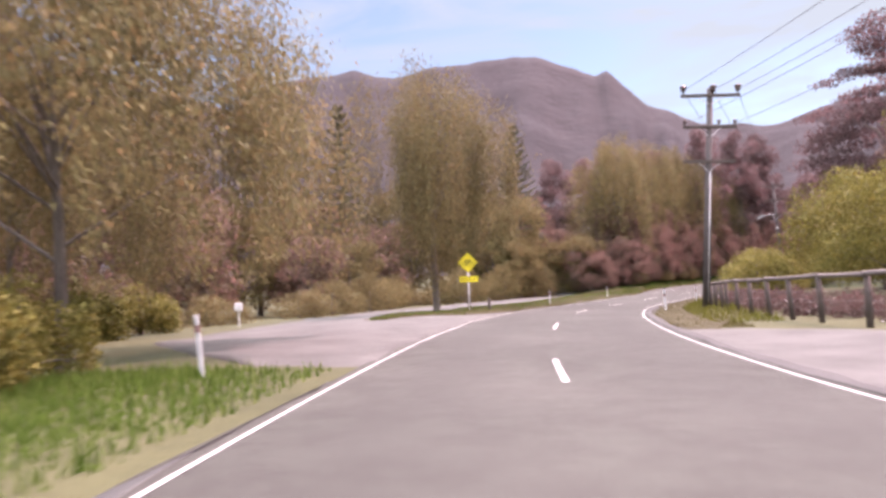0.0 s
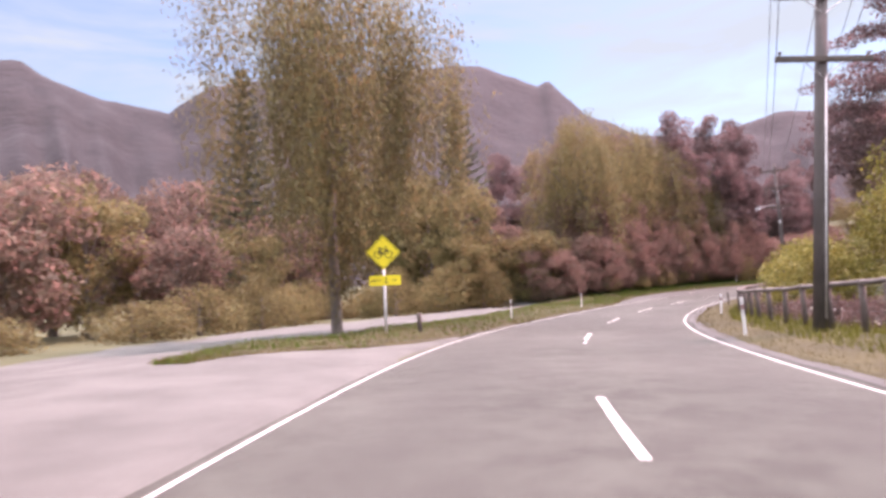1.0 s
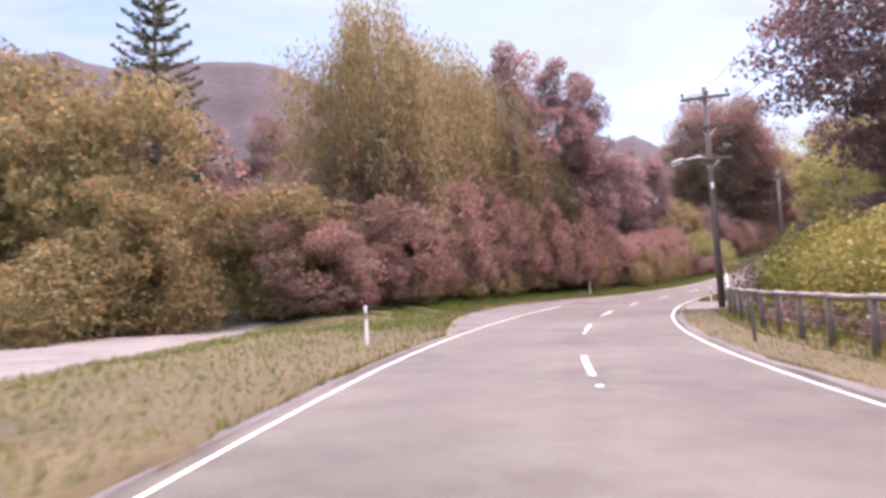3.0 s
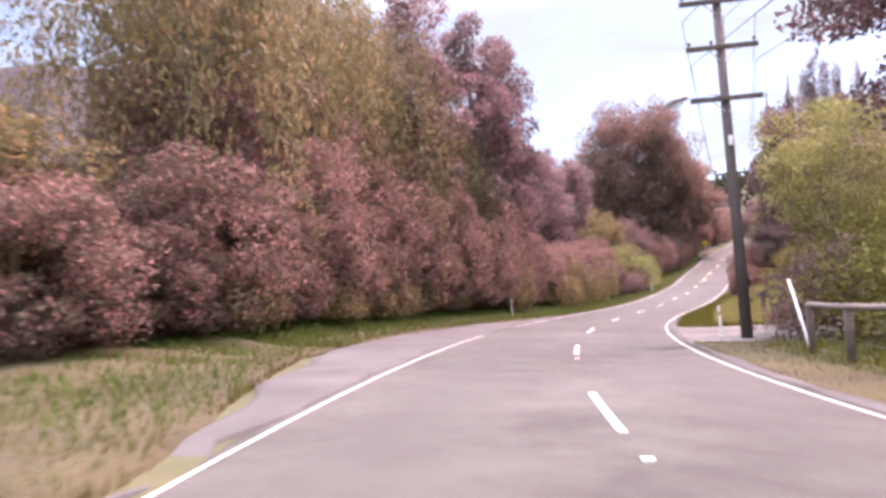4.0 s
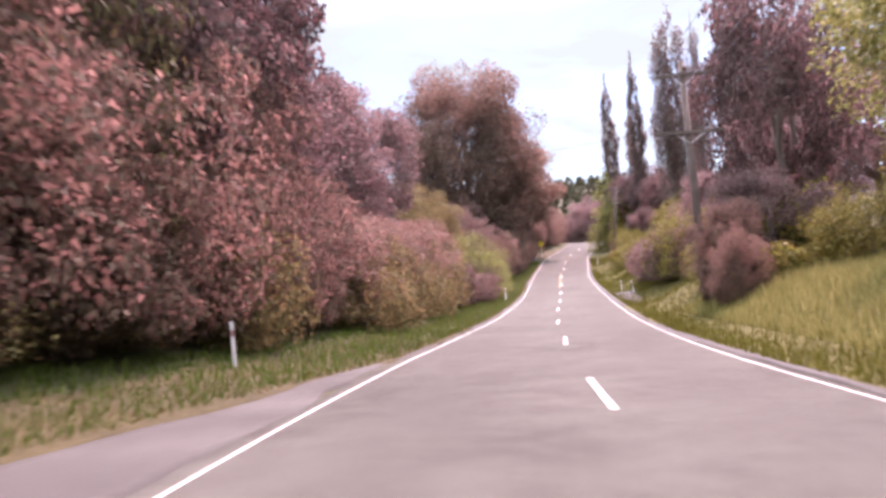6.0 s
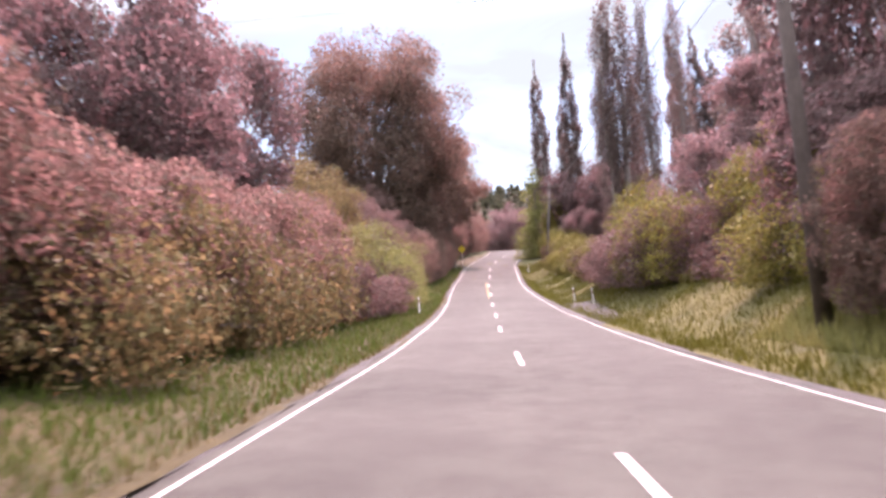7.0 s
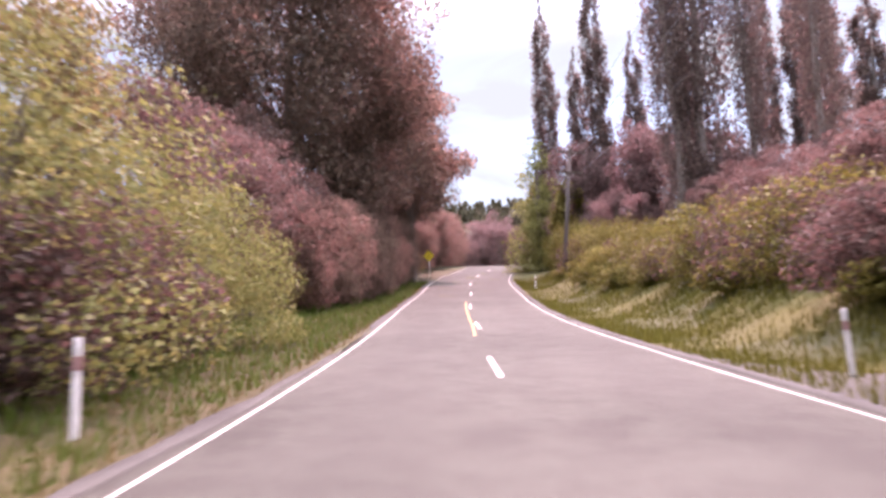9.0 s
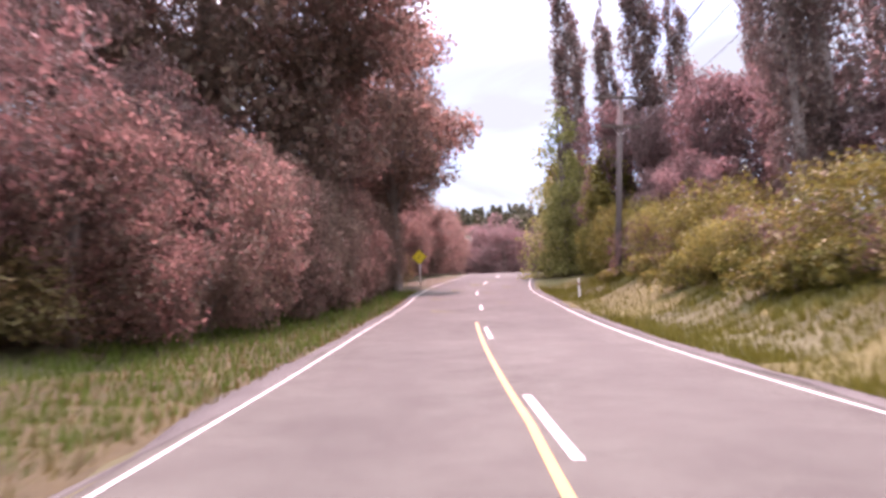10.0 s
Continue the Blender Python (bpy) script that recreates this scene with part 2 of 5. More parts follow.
M = {
    "road": mat_chipseal(),
    "paint": mat_two("road_paint", (0.237, 0.244, 0.215), (0.444, 0.451, 0.407), 40, 1.5, 0.6, 0.3, 0.004),
    "yellow_paint": mat_two("yellow_road_paint", (0.215, 0.137, 0.033), (0.289, 0.189, 0.052), 40, 1.5, 0.6, 0.3, 0.004),
    "gravel": mat_two("gravel", (0.046, 0.049, 0.040), (0.090, 0.094, 0.081), 45, 0.5, 0.95, 0.45, 0.015),
    "soil": mat_two("grassy_soil", (0.028, 0.036, 0.012), (0.062, 0.066, 0.025), 9, 0.5, 0.95, 0.7, 0.04),
    "patchy": mat_two("patchy_verge", (0.018, 0.018, 0.006), (0.056, 0.047, 0.016), 5, 0.35, 0.95, 0.9, 0.05),
    "olive": mat_two("olive_verge", (0.032, 0.034, 0.007), (0.074, 0.072, 0.015), 5, 0.35, 0.95, 0.9, 0.05),
    "dry": mat_two("dry_verge", (0.020, 0.018, 0.006), (0.052, 0.046, 0.013), 6, 0.4, 0.95, 0.9, 0.05),
    "land": mat_two("far_pasture", (0.014, 0.020, 0.006), (0.026, 0.034, 0.011), 0.12, 0.012, 0.95, 0.2, 0.5),
    "rock": mat_two("scrub_mountain", (0.0035, 0.0034, 0.0036), (0.0185, 0.0155, 0.0145), 0.05, 0.006, 0.95, 0.4, 9.0),
    "wood": mat_two("weathered_wood", (0.083, 0.068, 0.057), (0.177, 0.151, 0.130), 14, 1.2, 0.85, 0.6, 0.01, stretch=(4, 4, 0.5)),
    "dark_wood": mat_two("dark_post_wood", (0.045, 0.034, 0.028), (0.12, 0.095, 0.078), 14, 1.2, 0.9, 0.6, 0.01, stretch=(4, 4, 0.5)),
    "shingle": mat_two("dark_shoulder_gravel", (0.032, 0.034, 0.029), (0.064, 0.069, 0.059), 45, 0.5, 0.95, 0.5, 0.015),
    "pole": mat_two("pole_wood", (0.055, 0.046, 0.040), (0.114, 0.099, 0.089), 12, 1.0, 0.85, 0.6, 0.01, stretch=(4, 4, 0.3)),
    "bark": mat_two("bark", (0.07, 0.055, 0.045), (0.19, 0.16, 0.13), 8, 0.8, 0.9, 0.9, 0.03, stretch=(3, 3, 0.6)),
    "pale_bark": mat_two("pale_bark", (0.110, 0.094, 0.077), (0.264, 0.237, 0.209), 6, 0.8, 0.85, 0.6, 0.02),
    "white": mat_two("white_plastic", (0.46, 0.46, 0.43), (0.66, 0.66, 0.63), 20, 2.0, 0.5, 0.1, 0.002),
    "red": mat_two("red_band", (0.24, 0.12, 0.11), (0.34, 0.19, 0.175), 20, 2.0, 0.35, 0.1, 0.002),
    "black": mat_two("black_paint", (0.012, 0.012, 0.013), (0.03, 0.03, 0.03), 25, 2.0, 0.5, 0.1, 0.002),
    "sign_yellow": mat_two("sign_yellow", (0.72, 0.55, 0.02), (0.82, 0.66, 0.03), 12, 1.5, 0.35, 0.05, 0.002),
    "steel": mat_two("galvanised_steel", (0.36, 0.36, 0.36), (0.55, 0.55, 0.54), 25, 2.0, 0.45, 0.15, 0.003, metal=0.9),
    "ceramic": mat_two("brown_ceramic", (0.05, 0.028, 0.02), (0.10, 0.06, 0.045), 18, 2.0, 0.25, 0.05, 0.002),
    "wire": mat_two("wire_metal", (0.07, 0.07, 0.075), (0.14, 0.14, 0.14), 25, 2.0, 0.5, 0.1, 0.001, metal=0.6),
    "grey_paint": mat_two("grey_paint", (0.16, 0.16, 0.16), (0.26, 0.26, 0.25), 20, 2.0, 0.5, 0.1, 0.002),
    "lamp_glass": mat_two("lamp_diffuser", (0.40, 0.42, 0.40), (0.55, 0.57, 0.55), 15, 2.0, 0.3, 0.05, 0.002),
    "net": mat_two("fence_netting", (0.16, 0.15, 0.14), (0.28, 0.27, 0.25), 25, 2.0, 0.6, 0.1, 0.001, metal=0.4),
    "grass": mat_leaf("grass_blades", (0.052, 0.056, 0.008), (0.096, 0.097, 0.015), (0.132, 0.126, 0.025), 0.3, 0.6),
    # paler grass copy: light put into its colour, the slope lies turned from the sun
    "lit_grass": mat_leaf("tall_lit_grass", (0.100, 0.105, 0.034), (0.165, 0.168, 0.056), (0.25, 0.24, 0.09), 0.5, 0.6),
    "green_grass": mat_leaf("green_grass_blades", (0.034, 0.078, 0.010), (0.064, 0.130, 0.019), (0.120, 0.155, 0.040), 0.3, 0.6),
    "dry_grass": mat_leaf("dry_grass_blades", (0.050, 0.042, 0.011), (0.092, 0.075, 0.021), (0.145, 0.116, 0.040), 0.3, 0.6),
    # last triple of each: pink windscreen haze painted into the leaves
    "willow": mat_leaf("willow_leaves", (0.081, 0.078, 0.032), (0.152, 0.143, 0.054), (0.237, 0.220, 0.084), 0.55, 0.55, (1.0, 0.74, 0.90)),
    "broad": mat_leaf("broad_leaves", (0.100, 0.084, 0.059), (0.179, 0.147, 0.101), (0.258, 0.210, 0.136), 0.68, 0.55, (1.0, 0.70, 0.80)),
    "dark": mat_leaf("dark_conifer_needles", (0.081, 0.066, 0.058), (0.149, 0.119, 0.100), (0.216, 0.175, 0.144), 0.66, 0.55, (1.0, 0.72, 0.82)),
    "norfolk": mat_leaf("araucaria_needles", (0.025, 0.036, 0.018), (0.05, 0.065, 0.03), (0.09, 0.1, 0.05), 0.15),
    "poplar": mat_leaf("poplar_leaves", (0.091, 0.074, 0.064), (0.158, 0.130, 0.105), (0.240, 0.200, 0.159), 0.58, 0.55, (1.0, 0.76, 0.82)),
    "shrub": mat_leaf("shrub_leaves", (0.064, 0.066, 0.016), (0.138, 0.136, 0.030), (0.239, 0.228, 0.060), 0.42, 0.55, (1.0, 0.88, 0.9)),
    "light_shrub": mat_leaf("light_shrub_leaves", (0.087, 0.105, 0.030), (0.158, 0.178, 0.054), (0.260, 0.287, 0.107), 0.45, 0.55, (1.0, 0.90, 0.9)),
    "hedge": mat_leaf("hedge_leaves", (0.097, 0.082, 0.058), (0.175, 0.146, 0.098), (0.250, 0.210, 0.136), 0.69, 0.55, (1.0, 0.64, 0.80)),
    # bramble, also used on trees and thickets to put shade into leaf colour
    "bramble": mat_leaf("bramble_and_shade_leaves", (0.064, 0.048, 0.041), (0.125, 0.095, 0.075), (0.192, 0.146, 0.112), 0.55, 0.55, (1.0, 0.70, 0.78)),
    "far_leaf": mat_leaf("far_forest_leaves", (0.028, 0.033, 0.018), (0.055, 0.06, 0.032), (0.08, 0.08, 0.045), 0.3),
    "flower": mat_leaf("pale_flowers", (0.5, 0.42, 0.36), (0.65, 0.58, 0.5), (0.78, 0.74, 0.7), 0.3),
}


# ---------- building helpers ----------
def link_mesh(name, bm, material, parent=None, label="", smooth=False):
    me = bpy.data.meshes.new(name)
    bm.to_mesh(me)
    bm.free()
    return finish(name, me, material, parent, label, smooth)


def finish(name, me, material, parent=None, label="", smooth=False):
    for mt in (material if isinstance(material, (list, tuple)) else [material]):
        me.materials.append(mt)
    if smooth:
        me.polygons.foreach_set("use_smooth", [True] * len(me.polygons))
    ob = new(name, me)
    if parent is not None:
        ob.parent = parent
    if label:
        tagged(ob, label)
    return ob


def part(name, bm, material, parent, label="", smooth=False):
    return link_mesh(name, bm, material, parent, label, smooth)


def array_mesh(name, verts, faces):
    """A mesh from numpy arrays: verts (n, 3), faces (m, k)."""
    me = bpy.data.meshes.new(name)
    k = faces.shape[1]
    me.vertices.add(len(verts))
    me.vertices.foreach_set("co", np.ascontiguousarray(verts, dtype=np.float32).ravel())
    me.loops.add(faces.size)
    me.loops.foreach_set("vertex_index", np.ascontiguousarray(faces, dtype=np.int32).ravel())
    me.polygons.add(len(faces))
    me.polygons.foreach_set("loop_start", np.arange(0, faces.size, k, dtype=np.int32))
    me.update(calc_edges=True)
    return me


def empty(name, m, label, category, group="", kind=""):
    ob = new(name)
    ob.matrix_basis = m
    ob.empty_display_size = 0.2
    return tagged(ob, label, category, group, kind)


def add_box(bm, size, m=None, bevel=0.0):
    r = bmesh.ops.create_cube(bm, size=1.0, matrix=(m or Matrix()) @ Matrix.Diagonal((*size, 1)))
    if bevel:
        es = list({e for v in r["verts"] for e in v.link_edges})
        bmesh.ops.bevel(bm, geom=es, offset=bevel, segments=2, affect="EDGES", profile=0.6)


def add_tube(bm, pts, radii, sides=8, cap=True):
    """A tapered tube through points."""
    pts = [Vector(p) for p in pts]
    rings = []
    for i, p in enumerate(pts):
        d = (pts[min(i + 1, len(pts) - 1)] - pts[max(i - 1, 0)])
        d = d.normalized() if d.length > 1e-9 else Vector((0, 0, 1))
        a = d.cross(Vector((0, 0, 1)) if abs(d.z) < 0.9 else Vector((1, 0, 0))).normalized()
        b = d.cross(a)
        rings.append([bm.verts.new(p + (a * math.cos(2 * math.pi * k / sides) + b * math.sin(2 * math.pi * k / sides)) * radii[i]) for k in range(sides)])
    for r0, r1 in zip(rings, rings[1:]):
        for k in range(sides):
            bm.faces.new((r0[k], r0[(k + 1) % sides], r1[(k + 1) % sides], r1[k]))
    if cap:
        bm.faces.new(rings[0][::-1])
        bm.faces.new(rings[-1])


# ---------- the road's line ----------
def catmull(ctrl, step):
    c = np.array(ctrl, float)
    c = np.vstack([2 * c[0] - c[1], c, 2 * c[-1] - c[-2]])
    out = []
    for i in range(1, len(c) - 2):
        for u in np.linspace(0, 1, 24, endpoint=False):
            p0, p1, p2, p3 = c[i - 1], c[i], c[i + 1], c[i + 2]
            out.append(0.5 * (2 * p1 + (p2 - p0) * u + (2 * p0 - 5 * p1 + 4 * p2 - p3) * u ** 2 + (3 * p1 - p0 - 3 * p2 + p3) * u ** 3))
    out = np.array(out + [c[-2]])
    s = np.concatenate([[0], np.cumsum(np.linalg.norm(np.diff(out[:, :2], axis=0), axis=1))])
    g = np.arange(0, s[-1], step)
    return np.stack([np.interp(g, s, out[:, k]) for k in range(3)], 1)


STEP = 1.0
LINE = catmull(ROAD, STEP)
_t = np.gradient(LINE[:, :2], axis=0)
_t /= np.linalg.norm(_t, axis=1)[:, None]
SIDE = np.stack([_t[:, 1], -_t[:, 0]], 1)      # to the right of the way ahead
NL = len(LINE)


def on_road(s, d, z=0.0):
    """The place s metres along the line and d metres to its right; z above the road."""
    i = min(max(s / STEP, 0), NL - 1.001)
    k = int(i)
    u = i - k
    p = LINE[k] * (1 - u) + LINE[k + 1] * u
    r = SIDE[k] * (1 - u) + SIDE[k + 1] * u
    return Vector((p[0] + r[0] * d, p[1] + r[1] * d, p[2] - CROSS * d * (1 if abs(d) < 6 else 6 / abs(d)) + z))


def heading(s):
    k = int(min(max(s / STEP, 0), NL - 1))
    return math.degrees(math.atan2(SIDE[k][1], SIDE[k][0]))


def nearest(x, y):
    """For arrays of places: metres along the line, metres to its right, the road's height there."""
    x, y = np.asarray(x, float).ravel(), np.asarray(y, float).ravel()
    best = np.empty(len(x), int)
    for a in range(0, len(x), 4000):
        dd = (x[a:a + 4000, None] - LINE[None, :, 0]) ** 2 + (y[a:a + 4000, None] - LINE[None, :, 1]) ** 2
        best[a:a + 4000] = dd.argmin(1)
    q = LINE[best]
    lat = (x - q[:, 0]) * SIDE[best, 0] + (y - q[:, 1]) * SIDE[best, 1]
    dist = np.hypot(x - q[:, 0], y - q[:, 1])
    return best * STEP, np.where(lat < 0, -dist, dist), q[:, 2]


def smooth01(v, a, b):
    u = np.clip((v - a) / (b - a), 0, 1)
    return u * u * (3 - 2 * u)


def wave(x, y, f, seed):
    """Cheap smooth relief from a few sines."""
    r = np.random.default_rng(seed)
    z = 0
    for k in range(5):
        a = r.uniform(0, 2 * np.pi)
        w = f * r.uniform(0.6, 1.9)
        z = z + np.sin((x * np.cos(a) + y * np.sin(a)) * w + r.uniform(0, 6)) / 5
    return z


def ground_z(x, y):
    x, y = np.asarray(x, float), np.asarray(y, float)
    shape = x.shape
    s, d, zr = nearest(x, y)
    xf, yf = x.ravel(), y.ravel()
    a = np.abs(d)
    z = zr - CROSS * np.clip(d, -6, 6)
    z = z - 0.05 * (1 - smooth01(a, 4.2, 6.5))                                  # under the seal
    z = z + (0.10 * wave(xf, yf, 0.7, 3) + 0.05 * wave(xf, yf, 2.3, 4)) * smooth01(a, 5, 9)
    bank_r = smooth01(s, BANK_R[0], BANK_R[0] + 14) * (1 - smooth01(s, BANK_R[1], BANK_R[1] + 30))
    z = z + bank_r * np.where(d > 0, 1.35 * smooth01(d, 4.3, 8.2) + 1.6 * smooth01(d, 8, 14.5) + 2.6 * smooth01(d, 15, 40), 0)
    left = smooth01(s, BANK_L[0], BANK_L[0] + 14)
    z = z + left * np.where(d < 0, 0.9 * smooth01(-d, 6, 11), 0)
    far = smooth01(a, 60, 260)
    base = 2.0 + 6.0 * wave(xf, yf, 0.012, 9) + 0.012 * np.clip(np.hypot(xf, yf) - 150, 0, 900)
    z = z * (1 - far) + base * far
    return z.reshape(shape)


def gz(x, y):
    return float(ground_z(np.array([x]), np.array([y]))[0])


# ---------- ground, road, paint ----------
def axis(lo, hi, fine, reach):
    a = list(np.arange(lo, hi + 1e-6, fine))
    g, v = fine, hi
    while v < reach:
        g *= 1.22
        v += g
        a.append(v)
    g, v = fine, lo
    while v > -reach:
        g *= 1.22
        v -= g
        a.insert(0, v)
    return np.array(a)


def grid_faces(nr, nc):
    i = np.arange(nr - 1)[:, None] * nc + np.arange(nc - 1)[None, :]
    return np.stack([i, i + 1, i + nc + 1, i + nc], -1).reshape(-1, 4)


def build_ground():
    xs, ys = axis(-50, 175, 1.6, 4200), axis(-35, 195, 1.6, 4200)
    X, Y = np.meshgrid(xs, ys)
    Z = ground_z(X, Y)
    me = array_mesh("ground", np.stack([X.ravel(), Y.ravel(), Z.ravel()], 1), grid_faces(len(ys), len(xs)))
    tagged(finish("ground", me, M["soil"], smooth=True), "grassy earth with leaf litter running to the hills", "ground", kind="structure")


def strip(name, s0, s1, cols, material, lift, label, category, thick=0.0, kind="structure", ragged=0.0, seed=0, step=1.0):
    """A band along the road: cols are metres to the right of its line (numbers or functions of s)."""
    r = np.random.default_rng(seed)
    ss = np.arange(s0, s1 + 1e-6, step)
    vs = []
    jit = np.zeros(2)
    for s in ss:
        jit = 0.75 * jit + r.normal(0, 1, 2) * ragged * 0.66
        ds = [c(s) if callable(c) else c for c in cols]
        ds[0] += jit[0]
        ds[-1] += jit[1]
        for d in ds:
            p = on_road(s, d)
            vs.append((p.x, p.y, p.z + lift))
    vs = np.array(vs)
    nr, nc = len(ss), len(cols)
    fc = grid_faces(nr, nc)[:, ::-1]
    if thick:
        low = vs.copy()
        low[:, 2] -= thick
        n = len(vs)
        idx = np.arange(n).reshape(nr, nc)
        wl_ = np.stack([idx[:-1, 0], idx[1:, 0], idx[1:, 0] + n, idx[:-1, 0] + n], 1)
        wr_ = np.stack([idx[1:, -1], idx[:-1, -1], idx[:-1, -1] + n, idx[1:, -1] + n], 1)
        vs, fc = np.vstack([vs, low]), np.vstack([fc, wl_, wr_])
    me = array_mesh(name, vs, fc)
    ob = finish(name, me, material, smooth=True)
    return tagged(ob, label, category, kind=kind)


def build_road():
    cols = [EDGE_L - 0.20, EDGE_L, -2.6, -1.9, -1.2, -0.5, 0.0, 0.5, 1.2, 1.9, 2.6, EDGE_R, EDGE_R + 0.22]
    ob = strip("road", 0, NL - 2, cols, M["road"], 0.0, "worn grey chipseal two-lane country road", "road", thick=0.25, ragged=0.06, seed=5)
    prof = {2: 0.3, 3: 0.9, 4: 0.35, 8: 0.35, 9: 0.9, 10: 0.3}
    n = len(ob.data.vertices) // 2
    at = ob.data.attributes.new("track", "FLOAT", "POINT")
    at.data.foreach_set("value", [prof.get((i % n) % len(cols), 0.0) if i < n else 0.0 for i in range(2 * n)])


def build_paint():
    for name, d, a, b in (("edge_line", EDGE_L, 0, GAP_L[0]), ("edge_line", EDGE_L, GAP_L[1], NL - 3), ("edge_line", EDGE_R, 0, NL - 3)):
        strip(name, a, b, [d - 0.027, d + 0.027], M["paint"], 0.008, "solid white painted edge line on the road", "road marking", step=1.0)
    for a in DASHES:
        c = centre_off(a)
        tagged(strip("centre_dash", a, a + 3.0, [c - 0.05, c + 0.05], M["paint"], 0.008, "short white painted centre line dash", "road marking", step=1.0), group="centre line dashes")
        # a raised marker in the gap ahead
        if a in STUDS:
            bm = bmesh.new()
            add_box(bm, (0.10, 0.10, 0.02), bevel=0.006)
            ob = link_mesh("road_stud", bm, M["white"])
            p = on_road(a - 1.2, c, 0.010)
            ob.matrix_basis = pose(p.x, p.y, p.z, 0, 0, heading(a))
            tagged(ob, "small white raised reflective stud on the road", "road stud", "road studs", "")
    strip("yellow_line", YELLOW[0], YELLOW[1], [lambda s: centre_off(s) - 0.25, lambda s: centre_off(s) - 0.165], M["yellow_paint"], 0.008,
          "solid yellow no-passing line beside the dashes", "road marking", step=1.0)


def blades(name, region, count, material, label, height=(0.10, 0.32), width=0.03, seed=1, lean=0.35):
    """Grass of an area given as a function rng, n -> s, d: many leaning blades in one mesh."""
    r = np.random.default_rng(seed)
    s, d = region(r, count)
    i = np.clip(s / STEP, 0, NL - 1.001)
    k = i.astype(int)
    u = (i - k)[:, None]
    p = LINE[k, :2] * (1 - u) + LINE[k + 1, :2] * u + (SIDE[k] * (1 - u) + SIDE[k + 1] * u) * d[:, None]
    z = ground_z(p[:, 0], p[:, 1]) - 0.02
    h = r.uniform(*height, len(s)) * (0.55 + 0.9 * r.random(len(s)) ** 2)
    a = r.uniform(0, 2 * np.pi, len(s))
    w = width * r.uniform(0.6, 1.5, len(s))
    b = r.uniform(0, 2 * np.pi, len(s))
    ln = lean * h * r.random(len(s))
    c = np.stack([p[:, 0], p[:, 1], z], 1)
    ax = np.stack([np.cos(a) * w, np.sin(a) * w, 0 * w], 1)
    top = np.stack([np.cos(b) * ln, np.sin(b) * ln, h], 1)
    v = np.stack([c - ax, c + ax, c + top], 1).reshape(-1, 3)
    me = array_mesh(name, v, np.arange(3 * len(s)).reshape(-1, 3))
    return tagged(finish(name, me, material), label, "grass", kind="stuff")


# ---------- plants ----------
def leaf_mesh(name, c, out, size, aspect, r, droop=0.0):
    """Leaf sprays: one pointed leaf at each place c, facing roughly along out."""
    n = len(c)
    nrm = out + r.normal(0, 0.75, (n, 3))
    nrm /= np.linalg.norm(nrm, axis=1)[:, None] + 1e-9
    up = r.normal(0, 1, (n, 3)) * (1 - droop) + np.array([0, 0, -1.0]) * droop * 2.2
    ax = np.cross(nrm, up)
    ax /= np.linalg.norm(ax, axis=1)[:, None] + 1e-9
    ay = np.cross(ax, nrm)
    hx, hy = (size / aspect)[:, None] * ax * 0.5, size[:, None] * ay * 0.5
    bend = nrm * (size * 0.18)[:, None]
    v = np.stack([c - hy * 0.8 - hx - bend, c - hy * 0.8 + hx, c + hy - bend], 1).reshape(-1, 3)
    return array_mesh(name, v, np.arange(3 * n).reshape(-1, 3))


def blob_points(blobs, n, r, shell=0.55):
    """Places in and on a set of ellipsoid clumps (x, y, z, rx, ry, rz)."""
    b = np.array(blobs, float)
    w = (b[:, 3] * b[:, 4] * b[:, 5]) ** 0.66
    k = r.choice(len(b), n, p=w / w.sum())
    q = r.normal(0, 1, (n, 3))
    q /= np.linalg.norm(q, axis=1)[:, None]
    rad = shell + (1 - shell) * r.random(n) ** 0.6
    rad *= 1 + 0.10 * r.normal(0, 1, n) * (r.random(n) < 0.35)
    return b[k, :3] + q * rad[:, None] * b[k, 3:6], q, k


def limbs(bm, base_r, height, targets, r, lean=(0, 0), sides=7):
    top = Vector((lean[0], lean[1], height))
    pts = [Vector((0, 0, -0.35)), Vector((0, 0, 0.15))]
    for u in (0.3, 0.6, 0.85, 1.0):
        pts.append(Vector((top.x * u * u + r.normal(0, 0.02) * height * 0.4, top.y * u * u + r.normal(0, 0.02) * height * 0.4, height * u)))
    add_tube(bm, pts, [base_r * 1.35, base_r * 1.05, base_r * 0.8, base_r * 0.55, base_r * 0.3, base_r * 0.12], sides)
    for t in targets:
        t = Vector(t)
        u = min(max(t.z / height * 0.6, 0.12), 0.8) * r.uniform(0.75, 1.0)
        a = Vector((top.x * u * u, top.y * u * u, height * u))
        m = a.lerp(t, 0.5) + Vector((r.normal(0, 0.05), r.normal(0, 0.05), 0.10)) * (t - a).length
        rr = base_r * (0.42 - 0.25 * u)
        add_tube(bm, [a, m, t], [rr, rr * 0.6, rr * 0.15], 5, cap=False)


